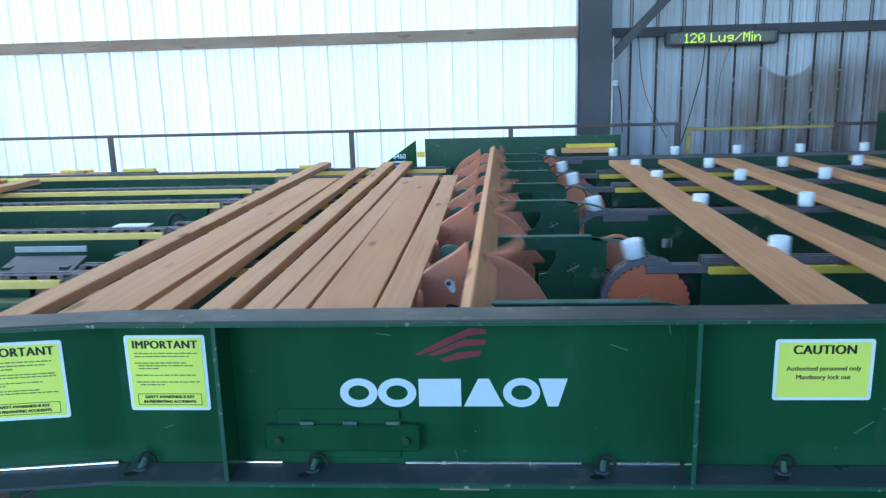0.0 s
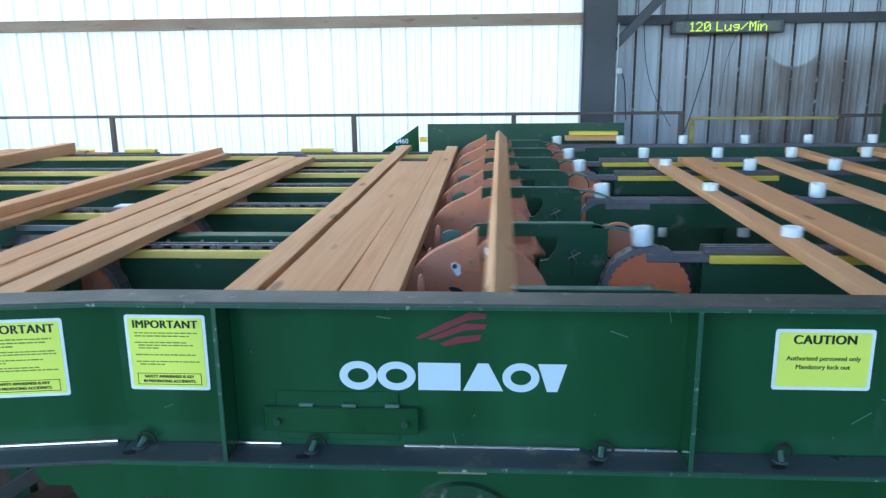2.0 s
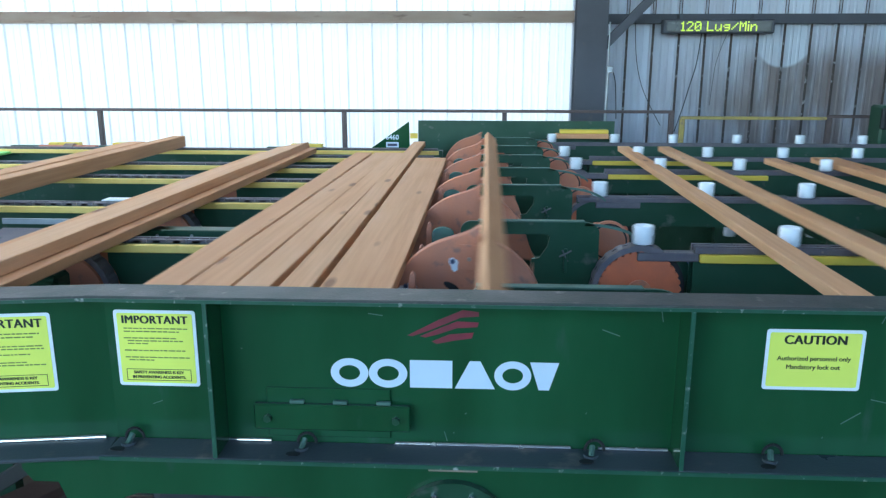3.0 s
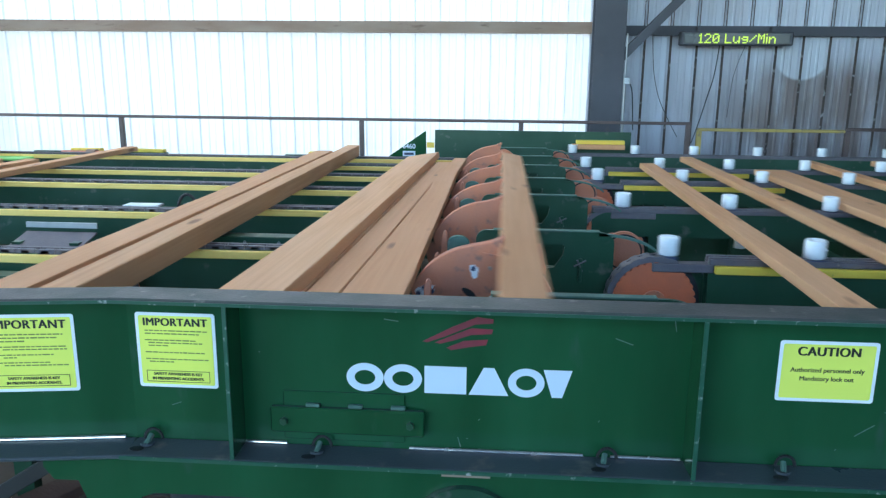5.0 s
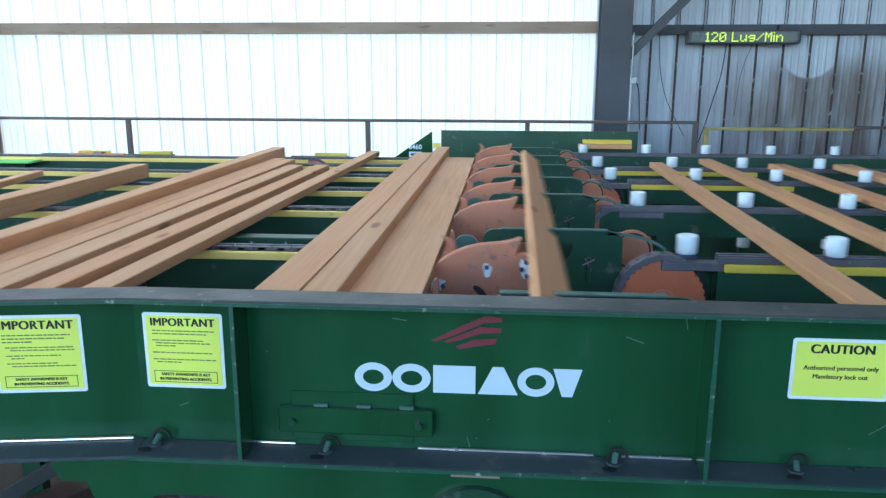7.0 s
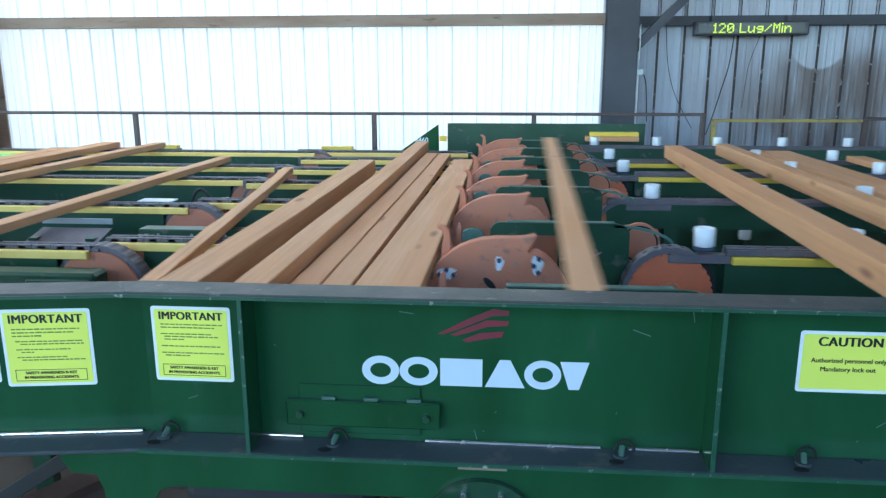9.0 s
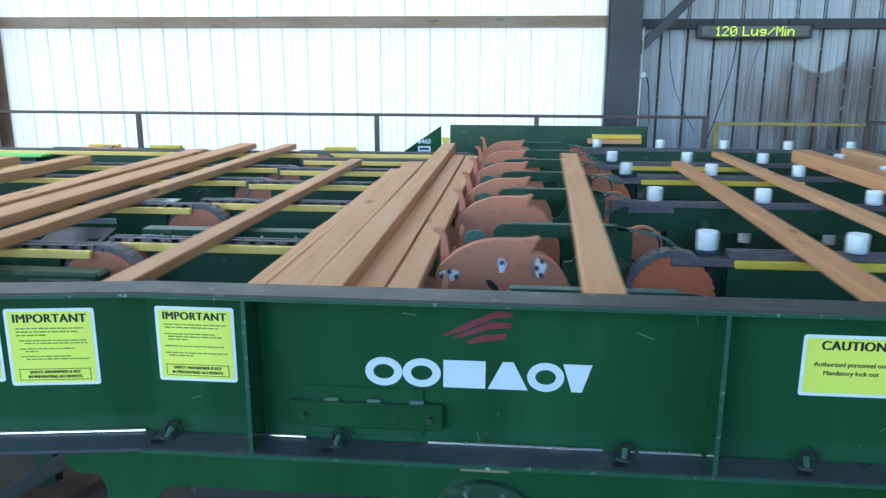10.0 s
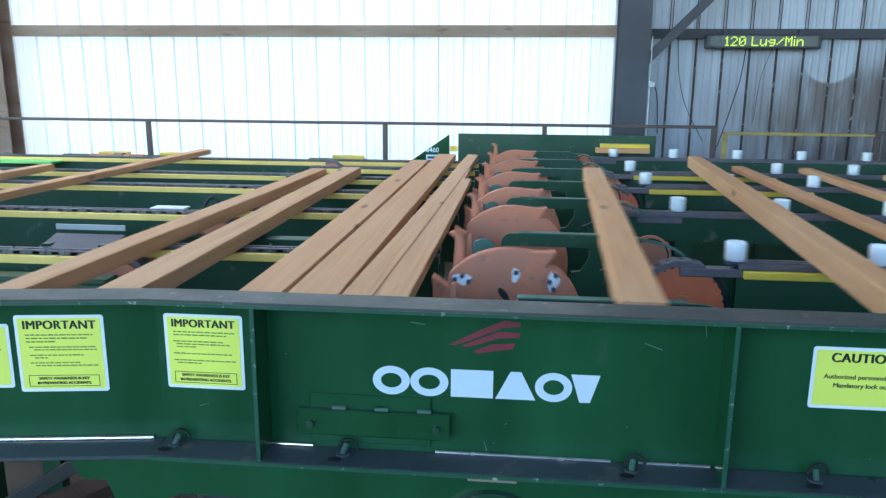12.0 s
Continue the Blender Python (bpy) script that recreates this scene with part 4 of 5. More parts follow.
def loader_wheel():
    """Thick disc with four ears; each ear rises slowly and breaks off to a step."""
    pts = []
    for q in range(4):
        for da, r in ((20, 0.307), (22, 0.300), (25, 0.288), (29, 0.278), (35, 0.270), (42, 0.266), (50, WR), (58, WR), (66, WR), (74, WR), (82, WR), (90, WR), (97, WR), (103, 0.262), (107, 0.250), (109.6, 0.240)):
            a = radians(da + 90 * q)
            pts.append((r * math.cos(a), r * math.sin(a)))
    return slab(pts, -0.022, 0.022, 0.003)


def polar(r, deg):
    return (r * math.cos(radians(deg)), r * math.sin(radians(deg)))


def claw_mesh():
    """A bent finger from its pivot, at the origin, out to a blunt hooked tip."""
    px, pz = polar(0.20, 15)
    line = [(0.20, 15, 0.024), (0.235, 8, 0.021), (0.275, 0, 0.017), (0.310, -5, 0.013), (0.340, -7.5, 0.011), (0.358, -6.5, 0.009), (0.368, -4.5, 0.005)]
    mid = [(polar(r, d), w) for r, d, w in line]
    left, right = [], []
    for k, ((x, z), w) in enumerate(mid):
        (xa, za), (xb, zb) = mid[max(k - 1, 0)][0], mid[min(k + 1, len(mid) - 1)][0]
        l = math.hypot(xb - xa, zb - za)
        nx, nz = -(zb - za) / l, (xb - xa) / l
        left.append((x + nx * w - px, z + nz * w - pz))
        right.append((x - nx * w - px, z - nz * w - pz))
    return slab(left + right[::-1], 0.024, 0.046, 0.003)


wheels = []
WY = (2.52, 3.42, 4.01, 4.71, 5.43, 6.21)
claws = []
claw_me = None
wheel_me = None
for i, y in enumerate(WY):
    t = part("horned_wheel", loader_wheel(), ORANGE, loader) if wheel_me is None else shared("horned_wheel", wheel_me, loader)
    wheel_me = t.data
    t.location = (WX, y, WZ)
    part("hub", rod((0, -0.045, 0), (0, 0.045, 0), 0.05, 20), STEEL, t)
    for q in range(4):
        c = part("claw", claw_mesh(), ORANGE, t, "swinging orange claw") if claw_me is None else shared("claw", claw_me, t)
        claw_me = c.data
        claws.append((c, q))
    if i == 0:
        for q in range(4):
            for al, rr, size, bolts in ((-43, 0.176, 0.018, ((-0.012, 0.0),)), (-7, 0.220, 0.024, ((-0.024, 0.006), (0.0, -0.012), (0.024, 0.003)))):
                a = -radians(al + 90 * q)
                cx, cz = rr * math.cos(a), rr * math.sin(a)
                tc, ts = math.cos(radians(48 + 90 * q)), math.sin(radians(48 + 90 * q))
                flat = [(size * (1.35 + 0.25 * math.sin(3 * k)) * math.cos(k * math.pi / 8), size * (0.80 + 0.2 * math.cos(5 * k)) * math.sin(k * math.pi / 8)) for k in range(16)]
                outline = [(cx + x * tc - z * ts, cz + x * ts + z * tc) for x, z in flat]
                part("paint_daub", slab(outline, -0.0240, -0.022), WHITE, t, "white paint daub")
                for x, z in bolts:
                    dx, dz = x * tc - z * ts, x * ts + z * tc
                    part("bolt", rod((cx + dx, -0.034, cz + dz), (cx + dx, -0.0241, cz + dz), 0.0085, 8), BLUE, t, "dark bolt head")
            a2 = radians(58 + 90 * q)
            part("slot", slab([(0.105 * math.cos(a2) + 0.030 * math.cos(k * math.pi / 6), 0.105 * math.sin(a2) + 0.012 * math.sin(k * math.pi / 6)) for k in range(12)], -0.0235, -0.022), BLACK, t, "dark slot")
            m2 = pose(0, 0, 0, 0, 90 * q + 64, 0)
            pb = bmesh.new()
            add_box(pb, 0.150, 0.240, -0.0255, -0.022, -0.035, 0.032, m2)
            part("ear_plate", bevelled(pb, 0.0015), ORANGE, t)
            part("plate_bolt", rod(m2 @ Vector((0.19, -0.031, 0)), m2 @ Vector((0.19, -0.0255, 0)), 0.007, 8), RUST, t)
    wheels.append(t)
shaft = part("shaft", rod((WX, 2.15, WZ), (WX, 6.5, WZ), 0.03, 16), STEEL, loader)
for y in (2.2, 6.45):
    part("bearing", box(WX - 0.06, WX + 0.06, y - 0.03, y + 0.03, WZ - 0.06, WZ + 0.05, 0.008), STEEL, shaft)
    part("stand", box(WX - 0.05, WX + 0.05, y - 0.03, y + 0.03, 0, WZ - 0.06), GREEN_WORN, shaft)

for i, y in enumerate((2.26, 2.62, 3.02, 3.42, 3.90, 4.48, 5.02, 5.62)):
    t = thing("stop_finger", "orange stop finger at the end of the board deck", "stop", group="stop fingers")
    part("finger", slab([(-0.245, H - 0.85), (-0.240, H - 0.66), (-0.234, H - 0.635), (-0.226, H - 0.628), (-0.218, H - 0.64), (-0.216, H - 0.72), (-0.20, H - 0.85)], y - 0.010, y + 0.010, 0.002), ORANGE, t)
    part("arm", box(-0.30, -0.19, y - 0.014, y + 0.014, H - 0.90, H - 0.85), GREEN_WORN, t)
    part("post", box(-0.29, -0.22, y - 0.014, y + 0.014, 0, H - 0.90), GREEN_WORN, t)

# plates and guards at the far end
far = thing("end_guard", "dark green scratched end guard plate behind the loader", "guard plate")
part("plate", box(-0.615, 1.205, 7.14, 7.152, H - 0.80, H - 0.512), GREEN_WORN, far)
for x in (-0.5, 0.3, 1.1):
    part("post", box(x - 0.04, x + 0.04, 7.152, 7.2, 0, H - 0.56), GREEN_WORN, far)
part("yellow_bar", box(0.70, 1.14, 7.06, 7.14, H - 0.62, H - 0.585, 0.004), YELLOW, far, "yellow wear bar")
part("wood_bar", box(0.66, 1.14, 7.04, 7.14, H - 0.665, H - 0.622, 0.003), WOOD, far, "pale wooden packing bar")
fin = thing("fin_guard", "dark green triangular guard plate with a white number and label", "guard plate")
part("plate", slab([(-1.10, H - 0.80), (-0.70, H - 0.522), (-0.695, H - 0.80)], 7.14, 7.152), GREEN, fin)
part("post", box(-0.8, -0.74, 7.152, 7.19, 0, H - 0.70), GREEN_WORN, fin)
lettering("number", "6460", 0.062, LETTER, fin, pose(-0.86, 7.139, H - 0.672, 90), bold=0.001)
part("label", box(-0.92, -0.80, 7.136, 7.139, H - 0.765, H - 0.715), LETTER, fin, "small white label")
part("label_mark", box(-0.905, -0.815, 7.134, 7.136, H - 0.752, H - 0.730), BLUE, fin)
part("yellow_tab", box(-0.69, -0.62, 7.12, 7.14, H - 0.68, H - 0.63), YELLOW, fin, "yellow tab")
for x0, x1, lab in ((-4.55, -3.85, 0), (-3.80, -3.22, 1), (-2.05, -1.50, 0)):
    t = thing("end_stop", "dark green end stop with a yellow cap", "end stop", group="end stops")
    part("bar", box(x0, x1, 7.1, 7.16, H - 0.85, H - 0.765), GREEN_WORN, t)
    part("leg", box(x0 + 0.1, x0 + 0.18, 7.1, 7.16, 0, H - 0.85), GREEN_WORN, t)
    part("cap", box(x1 - 0.32, x1 - 0.02, 7.09, 7.17, H - 0.765, H - 0.735, 0.004), YELLOW, t, "yellow cap")
for x, y, lx in ((-4.05, 6.1, 0.42), (-1.95, 3.35, 0.25)):
    t = thing("drive_bracket", "small dark green drive bracket with an orange coupling", "bracket")
    part("box", box(x, x + lx, y - 0.05, y + 0.05, DECK - 0.26, DECK - 0.13, 0.01), GREEN_WORN, t)
    part("coupling", rod((x + lx, y, DECK - 0.19), (x + lx + 0.12, y, DECK - 0.19), 0.05, 18), ORANGE, t)
    part("stand", box(x + 0.04, x + 0.12, y - 0.04, y + 0.04, 0, DECK - 0.26), GREEN_WORN, t)
gbox = thing("gear_box", "dark green gearbox housing before the first chain rail", "gearbox")
part("housing", box(-2.35, -1.535, 2.54, 2.64, DECK - 0.26, DECK - 0.065, 0.012), GREEN_WORN, gbox)
part("cover", box(-1.80, -1.55, 2.526, 2.54, DECK - 0.22, DECK - 0.085, 0.008), GREEN_WORN, gbox)
for x in (-1.76, -1.59):
    for z in (DECK - 0.20, DECK - 0.105):
        part("bolt", rod((x, 2.516, z), (x, 2.526, z), 0.009, 6), STEEL, gbox)
part("shaft", rod((-1.675, 2.50, DECK - 0.155), (-1.675, 2.526, DECK - 0.155), 0.04, 20), BLACK, gbox)
part("stand", box(-2.2, -2.1, 2.56, 2.62, 0, DECK - 0.26), GREEN_WORN, gbox)
channel = thing("channel_bar", "dark green steel channel with small bolts between rails", "channel")
part("channel", box(-1.64, -0.36, 3.10, 3.18, DECK - 0.06, DECK - 0.014, 0.003), GREEN_WORN, channel)
for k in range(8):
    part("bolt", rod((-1.55 + 0.15 * k, 3.0965, DECK - 0.038), (-1.55 + 0.15 * k, 3.1, DECK - 0.038), 0.007, 8), GALV, channel)
for x in (-1.45, -0.42):
    part("leg", box(x - 0.03, x + 0.03, 3.11, 3.17, 0, DECK - 0.06), GREEN_WORN, channel)

cover = thing("plastic_cover", "bright green plastic cover sheet on the rear rail", "cover")
part("sheet", box(-5.6, -3.95, 5.98, 6.30, DECK - 0.055, DECK - 0.035, 0.004), LIME, cover)
for x in (-5.4, -4.1):
    part("leg", box(x - 0.03, x + 0.03, 6.1, 6.16, 0, DECK - 0.055), GREEN_WORN, cover)
# white strip in place of a gap through which bright daylight shows
pale = thing("cover_strip", "white strip standing in for a bright gap between two chain rails", "cover")
part("strip", box(-2.03, -1.84, 3.87, 3.96, DECK - 0.035, DECK - 0.027), SIGN_EDGE, pale)
part("leg", box(-1.96, -1.91, 3.89, 3.94, 0, DECK - 0.035), GREEN_WORN, pale)
chute = thing("sheet_chute", "dull steel chute with a bright lip under the feed rails", "chute")
cb = bmesh.new()
add_box(cb, -0.17, 0.17, -0.12, 0.12, -0.003, 0.003, pose(-2.03, 3.17, DECK - 0.085, 14, 0, 0))
part("pan", cb, STEEL, chute)
part("lip", box(-2.20, -1.86, 3.285, 3.295, DECK - 0.035, DECK - 0.010), GALV, chute)
for x in (-2.17, -1.90):
    part("leg", box(x - 0.02, x + 0.02, 3.15, 3.19, 0, DECK - 0.075), GREEN_WORN, chute)
roller = thing("drive_roller", "red-brown drive roller on the rear rail", "roller")
part("barrel", rod((-3.85, 6.42, DECK - 0.06), (-3.35, 6.42, DECK - 0.06), 0.055, 20), ORANGE, roller)
part("collar", rod((-3.62, 6.42, DECK - 0.06), (-3.54, 6.42, DECK - 0.06), 0.068, 20), RUST, roller)
for x in (-3.8, -3.4):
    part("stand", box(x - 0.03, x + 0.03, 6.39, 6.45, 0, DECK - 0.115), GREEN_WORN, roller)
flap = thing("white_flap", "bright white plastic flap hanging below the feed rails", "flap")
part("sheet", slab([(-1.60, DECK - 0.180), (-1.515, DECK - 0.176), (-1.505, DECK - 0.20), (-1.575, DECK - 0.235)], 3.02, 3.028), SIGN_EDGE, flap)
part("bracket", box(-1.585, -1.565, 3.028, 3.05, 0, DECK - 0.19), GREEN_WORN, flap)
arch = thing("arch_bracket", "small black bent bracket over the rail end", "bracket")
ab = bmesh.new()
for k in range(12):
    a0, a1 = math.pi * k / 12, math.pi * (k + 1) / 12
    add_rod(ab, (-1.69 + 0.055 * math.cos(a0), 3.92, DECK - 0.06 + 0.09 * math.sin(a0)), (-1.69 + 0.055 * math.cos(a1), 3.92, DECK - 0.06 + 0.09 * math.sin(a1)), 0.009, 8)
part("arch", ab, BLACK, arch)
part("post", box(-1.76, -1.62, 3.90, 3.94, 0, DECK - 0.055), GREEN_WORN, arch)
skirt = thing("rear_skirt", "dark green steel skirt along the rear of the deck", "panel")
for x0, x1 in ((-17.5, -4.4), (-4.38, -0.3), (-0.28, 6.0), (6.02, 18.5)):
    part("panel", box(x0, x1, 7.22, 7.232, 0, H - 0.79), GREEN_WORN, skirt)

# ---- boards and lugs that travel ----
travel = []                   # (object, rows)
rng = random.Random(7)


def board_mesh(w, th, length, wane):
    """A sawn board with eased, slightly uneven edges; wane: a bark edge along one side."""
    bm = bmesh.new()
    n = 14
    rings = []
    for i in range(n + 1):
        y = length * i / n
        j = lambda s: rng.uniform(-s, s)
        bow = 0.004 * math.sin(math.pi * i / n)
        e = 0.003
        cut = (0.010 + rng.uniform(0, 0.012)) if wane else e
        sec = [(-w / 2 + e, 0), (w / 2 - e, 0), (w / 2, e), (w / 2, th - e), (w / 2 - e, th), (-w / 2 + cut, th), (-w / 2 + j(0.001), th - cut), (-w / 2, e)]
        rings.append([bm.verts.new((x + bow + j(0.0012), y, z + j(0.0004))) for x, z in sec])
    for a, b in zip(rings, rings[1:]):
        for k in range(8):
            f = bm.faces.new((a[k], a[(k + 1) % 8], b[(k + 1) % 8], b[k]))
            if wane and k == 5:
                f.material_index = 1
    bm.faces.new(rings[0][::-1])
    bm.faces.new(rings[-1])
    bmesh.ops.recalc_face_normals(bm, faces=bm.faces)
    return bm


def lug_x(n, t):
    return 1.118 + V * (t - (n + 1) * PERIOD)


# how each board lands on the lug chain: where its right edge comes to lie, and its skew in degrees; it slides on with the chain until the lug behind takes it along
LAND = {-1: (1.084, 0.8), 0: (1.04, 0.6), 1: (1.047, 0.7), 3: (1.16, 0.6), 4: (1.03, 0.85), 5: (1.09, 0.9), 11: (1.09, 1.1), 12: (1.06, 1.7), 16: (1.12, 0.7), 17: (1.18, 0.9), 18: (1.09, 1.0), 19: (1.06, 1.6), 21: (1.08, 2.8), 23: (1.0, 4.4)}


def lumber(n, w, th, y_far, seen):
    """Board n: waits in the queue at the right edges given, is lifted over the loader and rides behind its lug."""
    near = 1.815 + rng.uniform(0, 0.015)
    wane = n == 25
    size = "narrow" if w < 0.11 else "wide" if w > 0.16 else "medium"
    kind = "square-edged timber" if th > 0.07 else "board"
    ob = part("board", board_mesh(w, th, y_far - near, wane), WOOD)
    ob.data.materials.append(BARK)
    tagged(ob, f"{size} fresh-sawn softwood {kind} with knots" + (" and a bark edge" if wane else ""), "board", "sawn boards")
    td = n * PERIOD
    land, turn = LAND.get(n, (1.06, 1.0 + 0.3 * (n % 4)))
    ride = lambda t: max(land + 0.3 * (t - td - 0.49) + 0.65 * max(t - td - 0.6, 0), lug_x(n, t) - 0.512 + w) - w / 2
    keys = {}
    stack = 0.04 if n == 15 else 0.0
    skew = {9: -1.0, 10: -1.3, 11: -1.1, 12: -1.8, 13: -1.8, 14: -1.8, 15: -1.8, 18: -1.6, 19: -1.6, 20: -1.0, 25: 7.4, 26: -1.2, 27: -1.0, 31: -2.1, 32: -1.6, 33: -1.6}.get(n, None)
    straight = -3.0 if n == 25 else -0.8             # when the queue has squared it up
    late = 0.05 if n == 24 else 0.0
    lift_at = td - 0.27
    if seen:
        t0, x0 = seen[0]
        t = t0
        while t > 0:
            step = min(0.5, t)
            t -= step
            x0 -= 1.15 * step
            keys[t] = (x0 - w / 2, DECK + stack / 2, -10 if stack else 0)
        for t, x in seen:
            if t < lift_at - 0.04 or t == 0:
                keys[t] = (x - w / 2, DECK + (stack / 2 if t < 6.7 else 0), -10 if stack and t < 6.7 else 0)
        last_t, last_x = seen[-1]
        if lift_at > last_t + 0.3 and lift_at < 12.4:
            keys[lift_at] = (-0.27 - w / 2, DECK, 0)
    fall = 45 if n == 14 else 10
    for u, right, low, ry in ((-0.2, -0.20, 0.03, -6), (-0.1, -0.09, 0.08, 36), (0.0, 0.0, 0.10, 55), (0.05, 0.062, 0.10, 44), (0.1, 0.135, 0.055, fall), (0.15, 0.225, 0.065, 20 if n == 14 else 2), (0.2, 0.30 + late, 0.06, 0), (0.3, 0.53 + late, 0.055, 0), (0.4, 0.80 * land, 0.03, 0)):
        t = td + u
        if 0 <= t <= 12:
            sn, cs = math.sin(radians(abs(ry))), math.cos(radians(ry))
            lower = 0.03 if th > 0.07 and 0.08 < u < 0.35 else 0.0
            keys[t] = (right - w / 2 * cs - (th * sn if ry > 0 else 0), DECK + low - lower + w / 2 * sn, ry)
    if td + 0.49 <= 12:
        t = max(0.0, td + 0.49)
        while t < 12:
            keys[t] = (ride(t), LUGZ, 0)
            t += 0.125
        keys[12.0] = (ride(12), LUGZ, 0)
    if 12.0 not in keys:
        a, b = sorted(keys)[-2:] if len(keys) > 1 else (sorted(keys)[0], sorted(keys)[0])
        ka, kb = keys[a], keys[b]
        f = (12 - b) / max(b - a, 0.01)
        keys[12.0] = (kb[0] + min((kb[0] - ka[0]) * f, 0.12), kb[1], kb[2])
    yaw = rng.uniform(-0.35, 0.35)
    drift = min(max(6.3 - y_far, 0), 0.32)           # a short board slides lengthwise as it lands
    rows = []
    for t in sorted(keys):
        if rows and t - rows[-1][0] < 0.034:
            continue
        x, z, ry = keys[t]
        u = t - td
        veer = (skew if skew and u < straight else yaw) if u < 0.12 else -1.5 if u < 0.17 else -2.6 if u < 0.35 else -turn + (turn - 0.7) * min(max((u - 0.65) / 0.35, 0), 1)
        dip = min(max((ry - 8) / 20, 0), 1)          # a board on edge leans down to its near end
        shift = drift * min(max((u - 0.15) / 0.35, 0), 1)
        rows.append((t, pose(x, near + shift, z - 0.075 * dip, 0.95 * dip, ry, veer)))
    travel.append((ob, rows))
    return ob


for n, w, th, far_y in ((0, 0.10, 0.04, 6.2), (-1, 0.175, 0.04, 6.14), (-2, 0.14, 0.04, 6.10), (-3, 0.165, 0.04, 6.18), (-4, 0.12, 0.04, 6.13), (-5, 0.14, 0.04, 6.15), (-6, 0.10, 0.04, 6.1), (-7, 0.14, 0.04, 6.2), (-8, 0.14, 0.04, 6.1)):
    lumber(n, w, th, far_y, [])
lumber(1, 0.105, 0.04, 5.33, [(0, -0.244)])
lumber(2, 0.185, 0.04, 5.33, [(0, -0.355), (0.5, -0.287)])
lumber(3, 0.092, 0.04, 5.25, [(0, -0.556), (0.5, -0.487), (1, -0.281)])
lumber(4, 0.092, 0.04, 6.35, [(0, -0.653), (0.5, -0.586), (1, -0.385), (1.5, -0.278)])
lumber(5, 0.092, 0.04, 6.35, [(0, -0.786), (0.5, -0.694), (1, -0.49), (1.5, -0.386), (2, -0.276)])
lumber(6, 0.088, 0.04, 6.0, [(0, -0.96), (0.5, -0.8), (1, -0.594), (1.5, -0.49), (2, -0.369), (2.5, -0.272)])
lumber(7, 0.215, 0.04, 5.3, [(0, -1.086), (0.5, -0.899), (1, -0.715), (1.5, -0.649), (2, -0.465), (2.5, -0.375), (3, -0.275)])
lumber(8, 0.098, 0.04, 6.45, [(0, -1.386), (0.5, -1.155), (1, -0.962), (1.5, -0.893), (2, -0.71), (2.5, -0.614), (3, -0.515)])
lumber(9, 0.11, 0.04, 5.6, [(0.5, -2.95), (1, -2.29), (1.5, -1.625), (2, -1.40), (2.5, -1.03), (3, -0.64)])
lumber(10, 0.14, 0.04, 5.6, [(0.5, -3.23), (1, -2.57), (1.5, -2.06), (2, -1.535), (2.5, -1.15), (3, -0.76)])
lumber(11, 0.12, 0.04, 5.6, [(0.5, -3.55), (1, -2.90), (1.5, -2.25), (2, -1.69), (2.5, -1.30), (3, -0.905), (5, -0.286)])
lumber(12, 0.095, 0.04, 5.9, [(0.5, -4.200), (1, -3.540), (1.5, -2.930), (2, -2.210), (2.5, -1.735), (3, -1.440), (5, -0.391), (5.5, -0.283)])
lumber(13, 0.1, 0.04, 5.6, [(0.5, -4.305), (1, -3.645), (1.5, -3.035), (2, -2.315), (2.5, -1.840), (3, -1.545), (5, -0.490), (5.5, -0.386), (6, -0.277)])
lumber(14, 0.135, 0.04, 5.6, [(0.5, -4.410), (1, -3.750), (1.5, -3.140), (2, -2.420), (2.5, -1.945), (3, -1.655), (5, -0.595), (5.5, -0.490), (6, -0.385), (6.5, -0.285)])
lumber(15, 0.25, 0.045, 5.9, [(0.5, -4.250), (1, -3.590), (1.5, -2.980), (2, -2.260), (2.5, -1.785), (3, -1.490), (5, -0.598), (5.5, -0.507), (6, -0.413), (6.5, -0.309), (7, -0.255)])
lumber(16, 0.1, 0.09, 6.3, [(2.5, -2.995), (3, -2.51), (5, -1.18), (5.5, -0.967), (6, -0.685), (6.5, -0.579), (7, -0.473)])
lumber(17, 0.13, 0.095, 5.75, [(2.5, -3.105), (3, -2.62), (5, -1.299), (5.5, -1.085), (6, -0.776), (6.5, -0.672), (7, -0.572)])
lumber(18, 0.09, 0.04, 6.4, [(6, -2.13), (6.5, -1.546), (7, -1.207)])
lumber(19, 0.1, 0.04, 5.35, [(6, -2.35), (6.5, -1.785), (7, -1.373), (9, -0.281)])
lumber(20, 0.11, 0.04, 5.33, [(6, -2.58), (6.5, -1.975), (7, -1.525), (9, -0.376), (9.5, -0.289)])
lumber(21, 0.09, 0.04, 5.7, [(6, -2.89), (6.5, -2.23), (7, -1.638), (9, -0.492), (9.5, -0.402), (10, -0.303)])
lumber(22, 0.09, 0.04, 5.75, [(6, -2.985), (6.5, -2.33), (7, -1.73), (9, -0.588), (9.5, -0.497), (10, -0.402), (10.5, -0.294)])
lumber(23, 0.1, 0.09, 6.15, [(6, -3.09), (6.5, -2.44), (7, -1.825), (9, -0.685), (9.5, -0.577), (10, -0.485), (10.5, -0.39), (11, -0.320)])
lumber(24, 0.115, 0.09, 4.86, [(6.5, -2.969), (7, -2.376), (9, -0.889), (9.5, -0.691), (10, -0.584), (10.5, -0.473), (11, -0.402), (11.5, -0.282)])
lumber(25, 0.075, 0.04, 4.86, [(7, -2.717), (9, -1.05), (9.5, -0.87), (10, -0.762), (10.5, -0.627), (11, -0.544), (11.5, -0.448), (12, -0.281)])
lumber(26, 0.085, 0.04, 5.4, [(9, -2.148), (9.5, -1.651), (10, -1.187), (10.5, -0.717), (11, -0.608), (11.5, -0.485), (12, -0.389)])
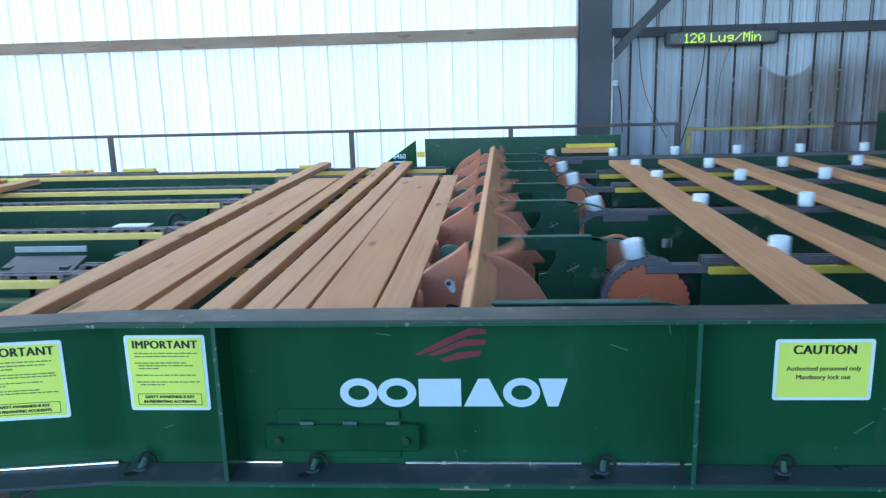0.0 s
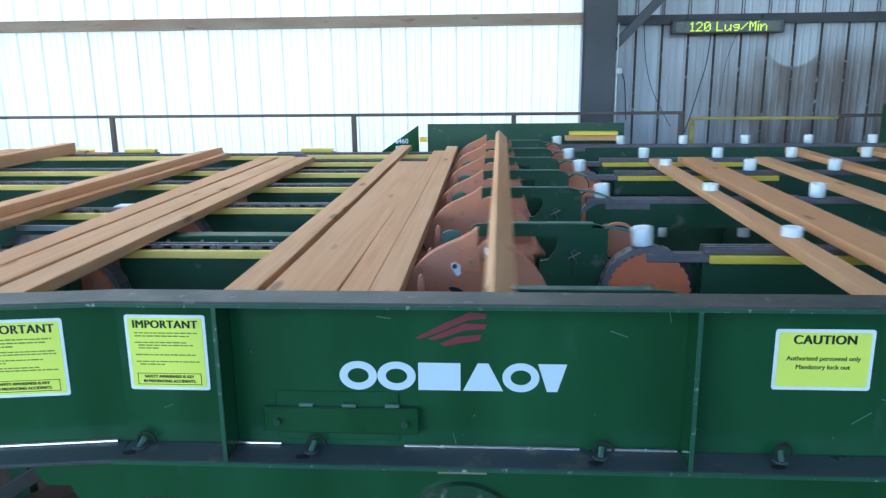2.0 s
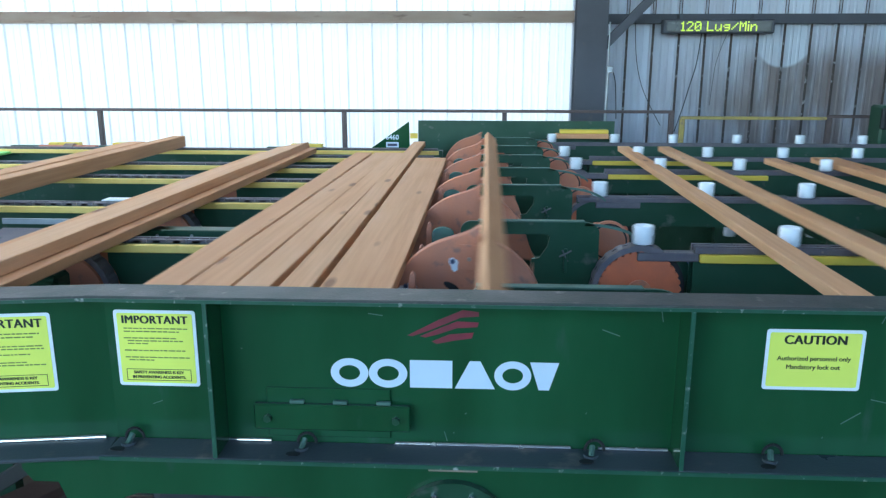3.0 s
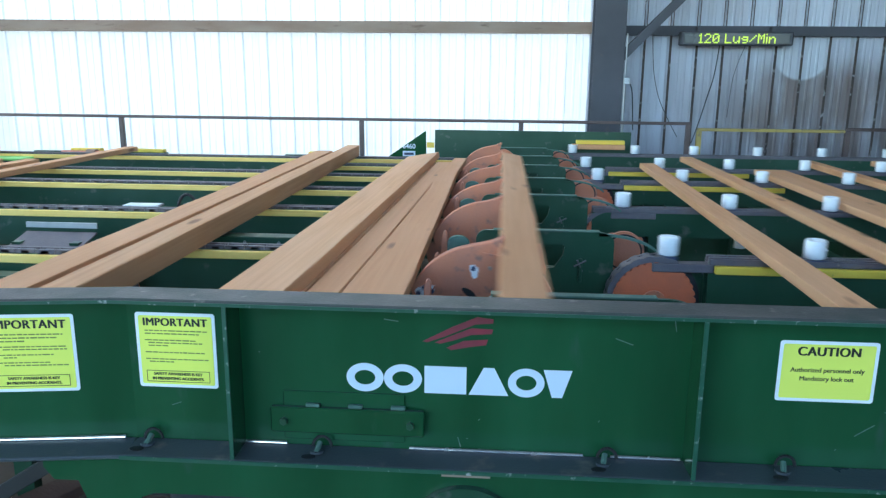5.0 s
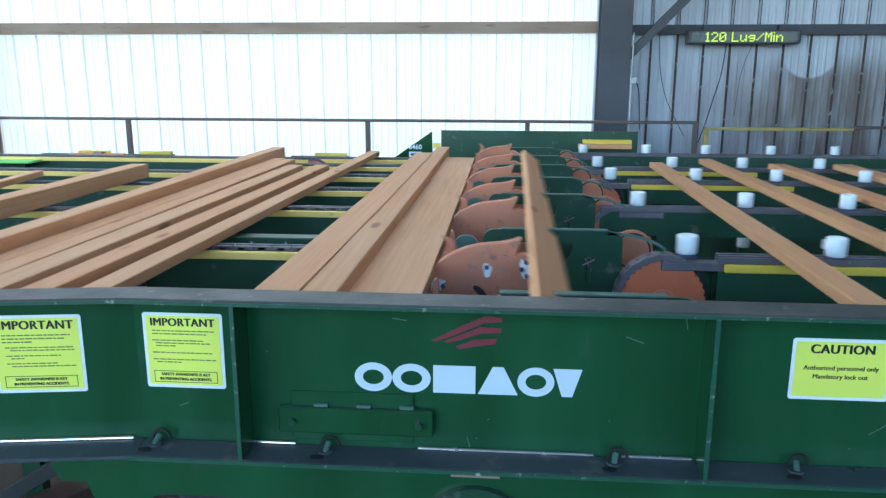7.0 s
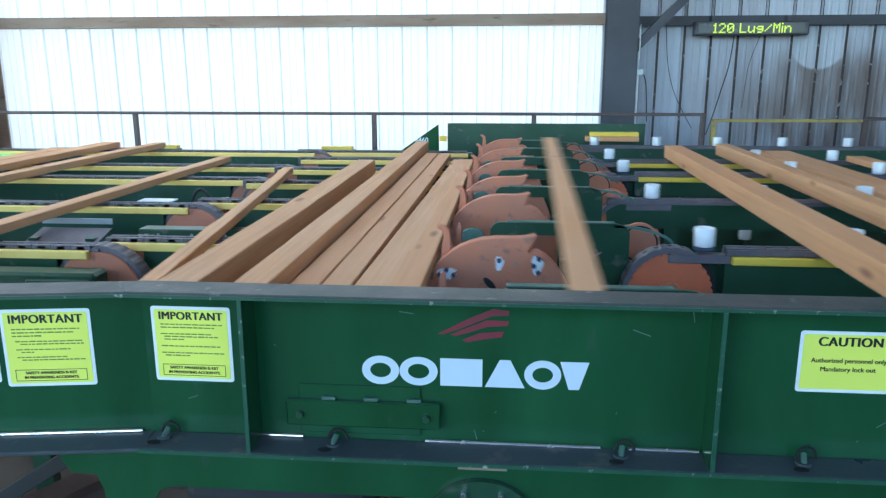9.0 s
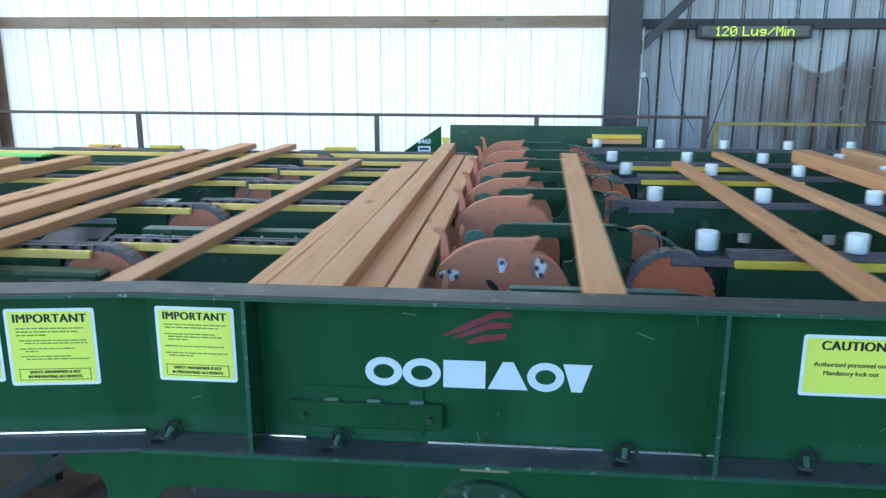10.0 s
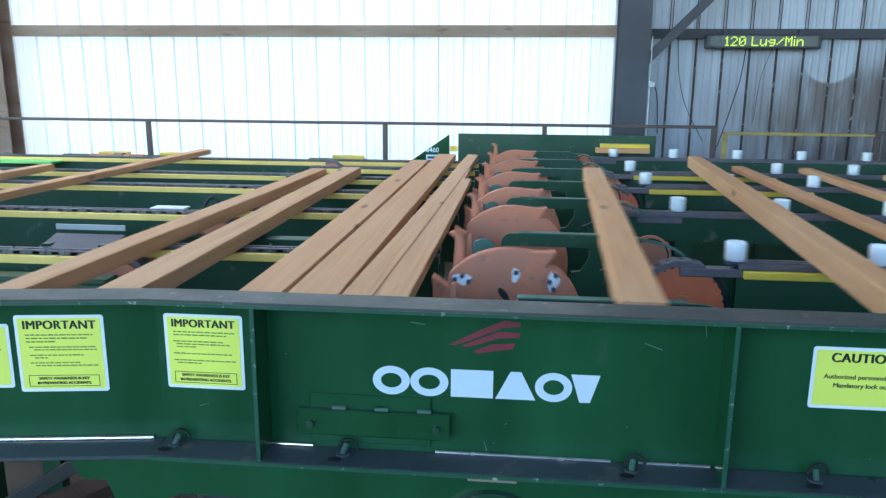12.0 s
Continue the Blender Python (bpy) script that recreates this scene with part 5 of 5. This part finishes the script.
lumber(27, 0.095, 0.045, 6.4, [(9.5, -2.53), (10, -1.963), (10.5, -1.296), (11, -0.732), (11.5, -0.58), (12, -0.46)])
lumber(28, 0.155, 0.045, 6.4, [(9.5, -2.85), (10, -2.22), (10.5, -1.56), (11, -0.973), (11.5, -0.685), (12, -0.558)])
lumber(29, 0.135, 0.045, 5.9, [(10, -2.45), (10.5, -1.78), (11, -1.159), (11.5, -0.845), (12, -0.729)])
lumber(30, 0.13, 0.06, 5.2, [(10.5, -2.477), (11, -1.75), (11.5, -1.308), (12, -1.137)])
lumber(31, 0.105, 0.06, 5.1, [(10.5, -3.08), (11, -2.45), (11.5, -1.935), (12, -1.48)])
lumber(32, 0.09, 0.045, 6.5, [(11, -4.07), (11.5, -3.45), (12, -2.9)])
lumber(33, 0.09, 0.045, 5.17, [(11.5, -4.1), (12, -3.49)])
# lugs: white caps riding on the chain, round the tail sprocket and along the top
def lug(first):
    t = thing("chain_lug", "white plastic lug cap on a dark steel chain block", "lug", group="chain lugs")
    cap = bmesh.new()
    n = 18
    prof = [(0.030, 0.0125), (0.036, 0.0145), (0.039, 0.020), (0.040, 0.082), (0.037, 0.088), (0.030, 0.088), (0.029, 0.082), (0.0, 0.080)]
    rings = [[cap.verts.new((r * math.cos(2 * math.pi * k / n), r * math.sin(2 * math.pi * k / n), z)) for k in range(n)] for r, z in prof[:-1]]
    for a, b in zip(rings, rings[1:]):
        for k in range(n):
            cap.faces.new((a[k], a[(k + 1) % n], b[(k + 1) % n], b[k]))
    cap.faces.new(rings[-1])
    cap.faces.new(rings[0][::-1])
    part("cap", cap, WHITE, t, smooth=True)
    part("block", box(-0.034, 0.034, -0.03, 0.03, -0.004, 0.012, 0.004), BLUE, t, "dark blue steel block")
    return t


def lug_pose(s, y):
    """A place on the chain loop: s metres past the top of the sprocket (below zero: round it and back underneath)."""
    r = SPR + 0.012
    cx, cz = 0.605, LUGZ - SPR - 0.024
    if s >= 0:
        return pose(cx + s, y, cz + r)
    a = -s / r
    if a <= math.pi:
        return pose(cx - r * math.sin(a), y, cz + r * math.cos(a), 0, -math.degrees(a), 0)
    return pose(cx + (a - math.pi) * r, y, cz - r, 0, -180, 0)


lug_first = None
for y in LUG_ROWS:
    for n in range(-7, 26):
        if lug_first is None:
            ob = lug_first = lug(0)
        else:
            ob = copy_thing(lug_first, pose(0, 0, 0))
        rows, t = [], 0.0
        arc = math.pi * (SPR + 0.012)
        while t < 12.001:
            s = lug_x(n, t) - 0.60
            rows.append((t, lug_pose(s, y)))
            near_arc = -arc - 0.15 < s < 0.1
            t = round(t + (0.0667 if near_arc else 0.3), 4)
            s2 = lug_x(n, t) - 0.60
            if not near_arc and s < -arc - 0.1 and s2 > -arc - 0.1:
                t = round(max(t - (s2 + arc + 0.1) / V, rows[-1][0] + 0.0667), 4)
        if rows[-1][0] < 11.97:
            rows.append((12.0, lug_pose(lug_x(n, 12.0) - 0.60, y)))
        travel.append((ob, rows))


def wheel_rows(w):
    x, y, z = w.location
    k, rows = 0, []
    while k * PERIOD / 3 <= 12.05:
        t = min(k * PERIOD / 3, 12.0)
        rows.append((t, pose(x, y, z, 0, 90 * t / PERIOD + 16, 0)))
        k += 1
    return rows


def claw_rows(q):
    """A claw in its wheel's space: out while it lifts a board, folded behind the disc on the way round."""
    px, pz = polar(0.20, 15 + 90 * q)
    rows, k = [], 0
    while k * PERIOD / 8 <= 12.05:
        t = min(k * PERIOD / 8, 12.0)
        th = (-7 + 90 * q - (90 * t / PERIOD + 16)) % 360
        out = min(max((th - 48) / 22, 0), max((143 - th) / 14, 0), 1)
        rows.append((t, pose(px, 0, pz, 0, -90 * q + 80 * (1 - out), 0)))
        k += 1
    return rows


def motions():
    for ob, rows in travel:
        walk(ob, rows)
    for w in wheels:
        walk(w, wheel_rows(w))
    for c, q in claws:
        walk(c, claw_rows(q))


motions()
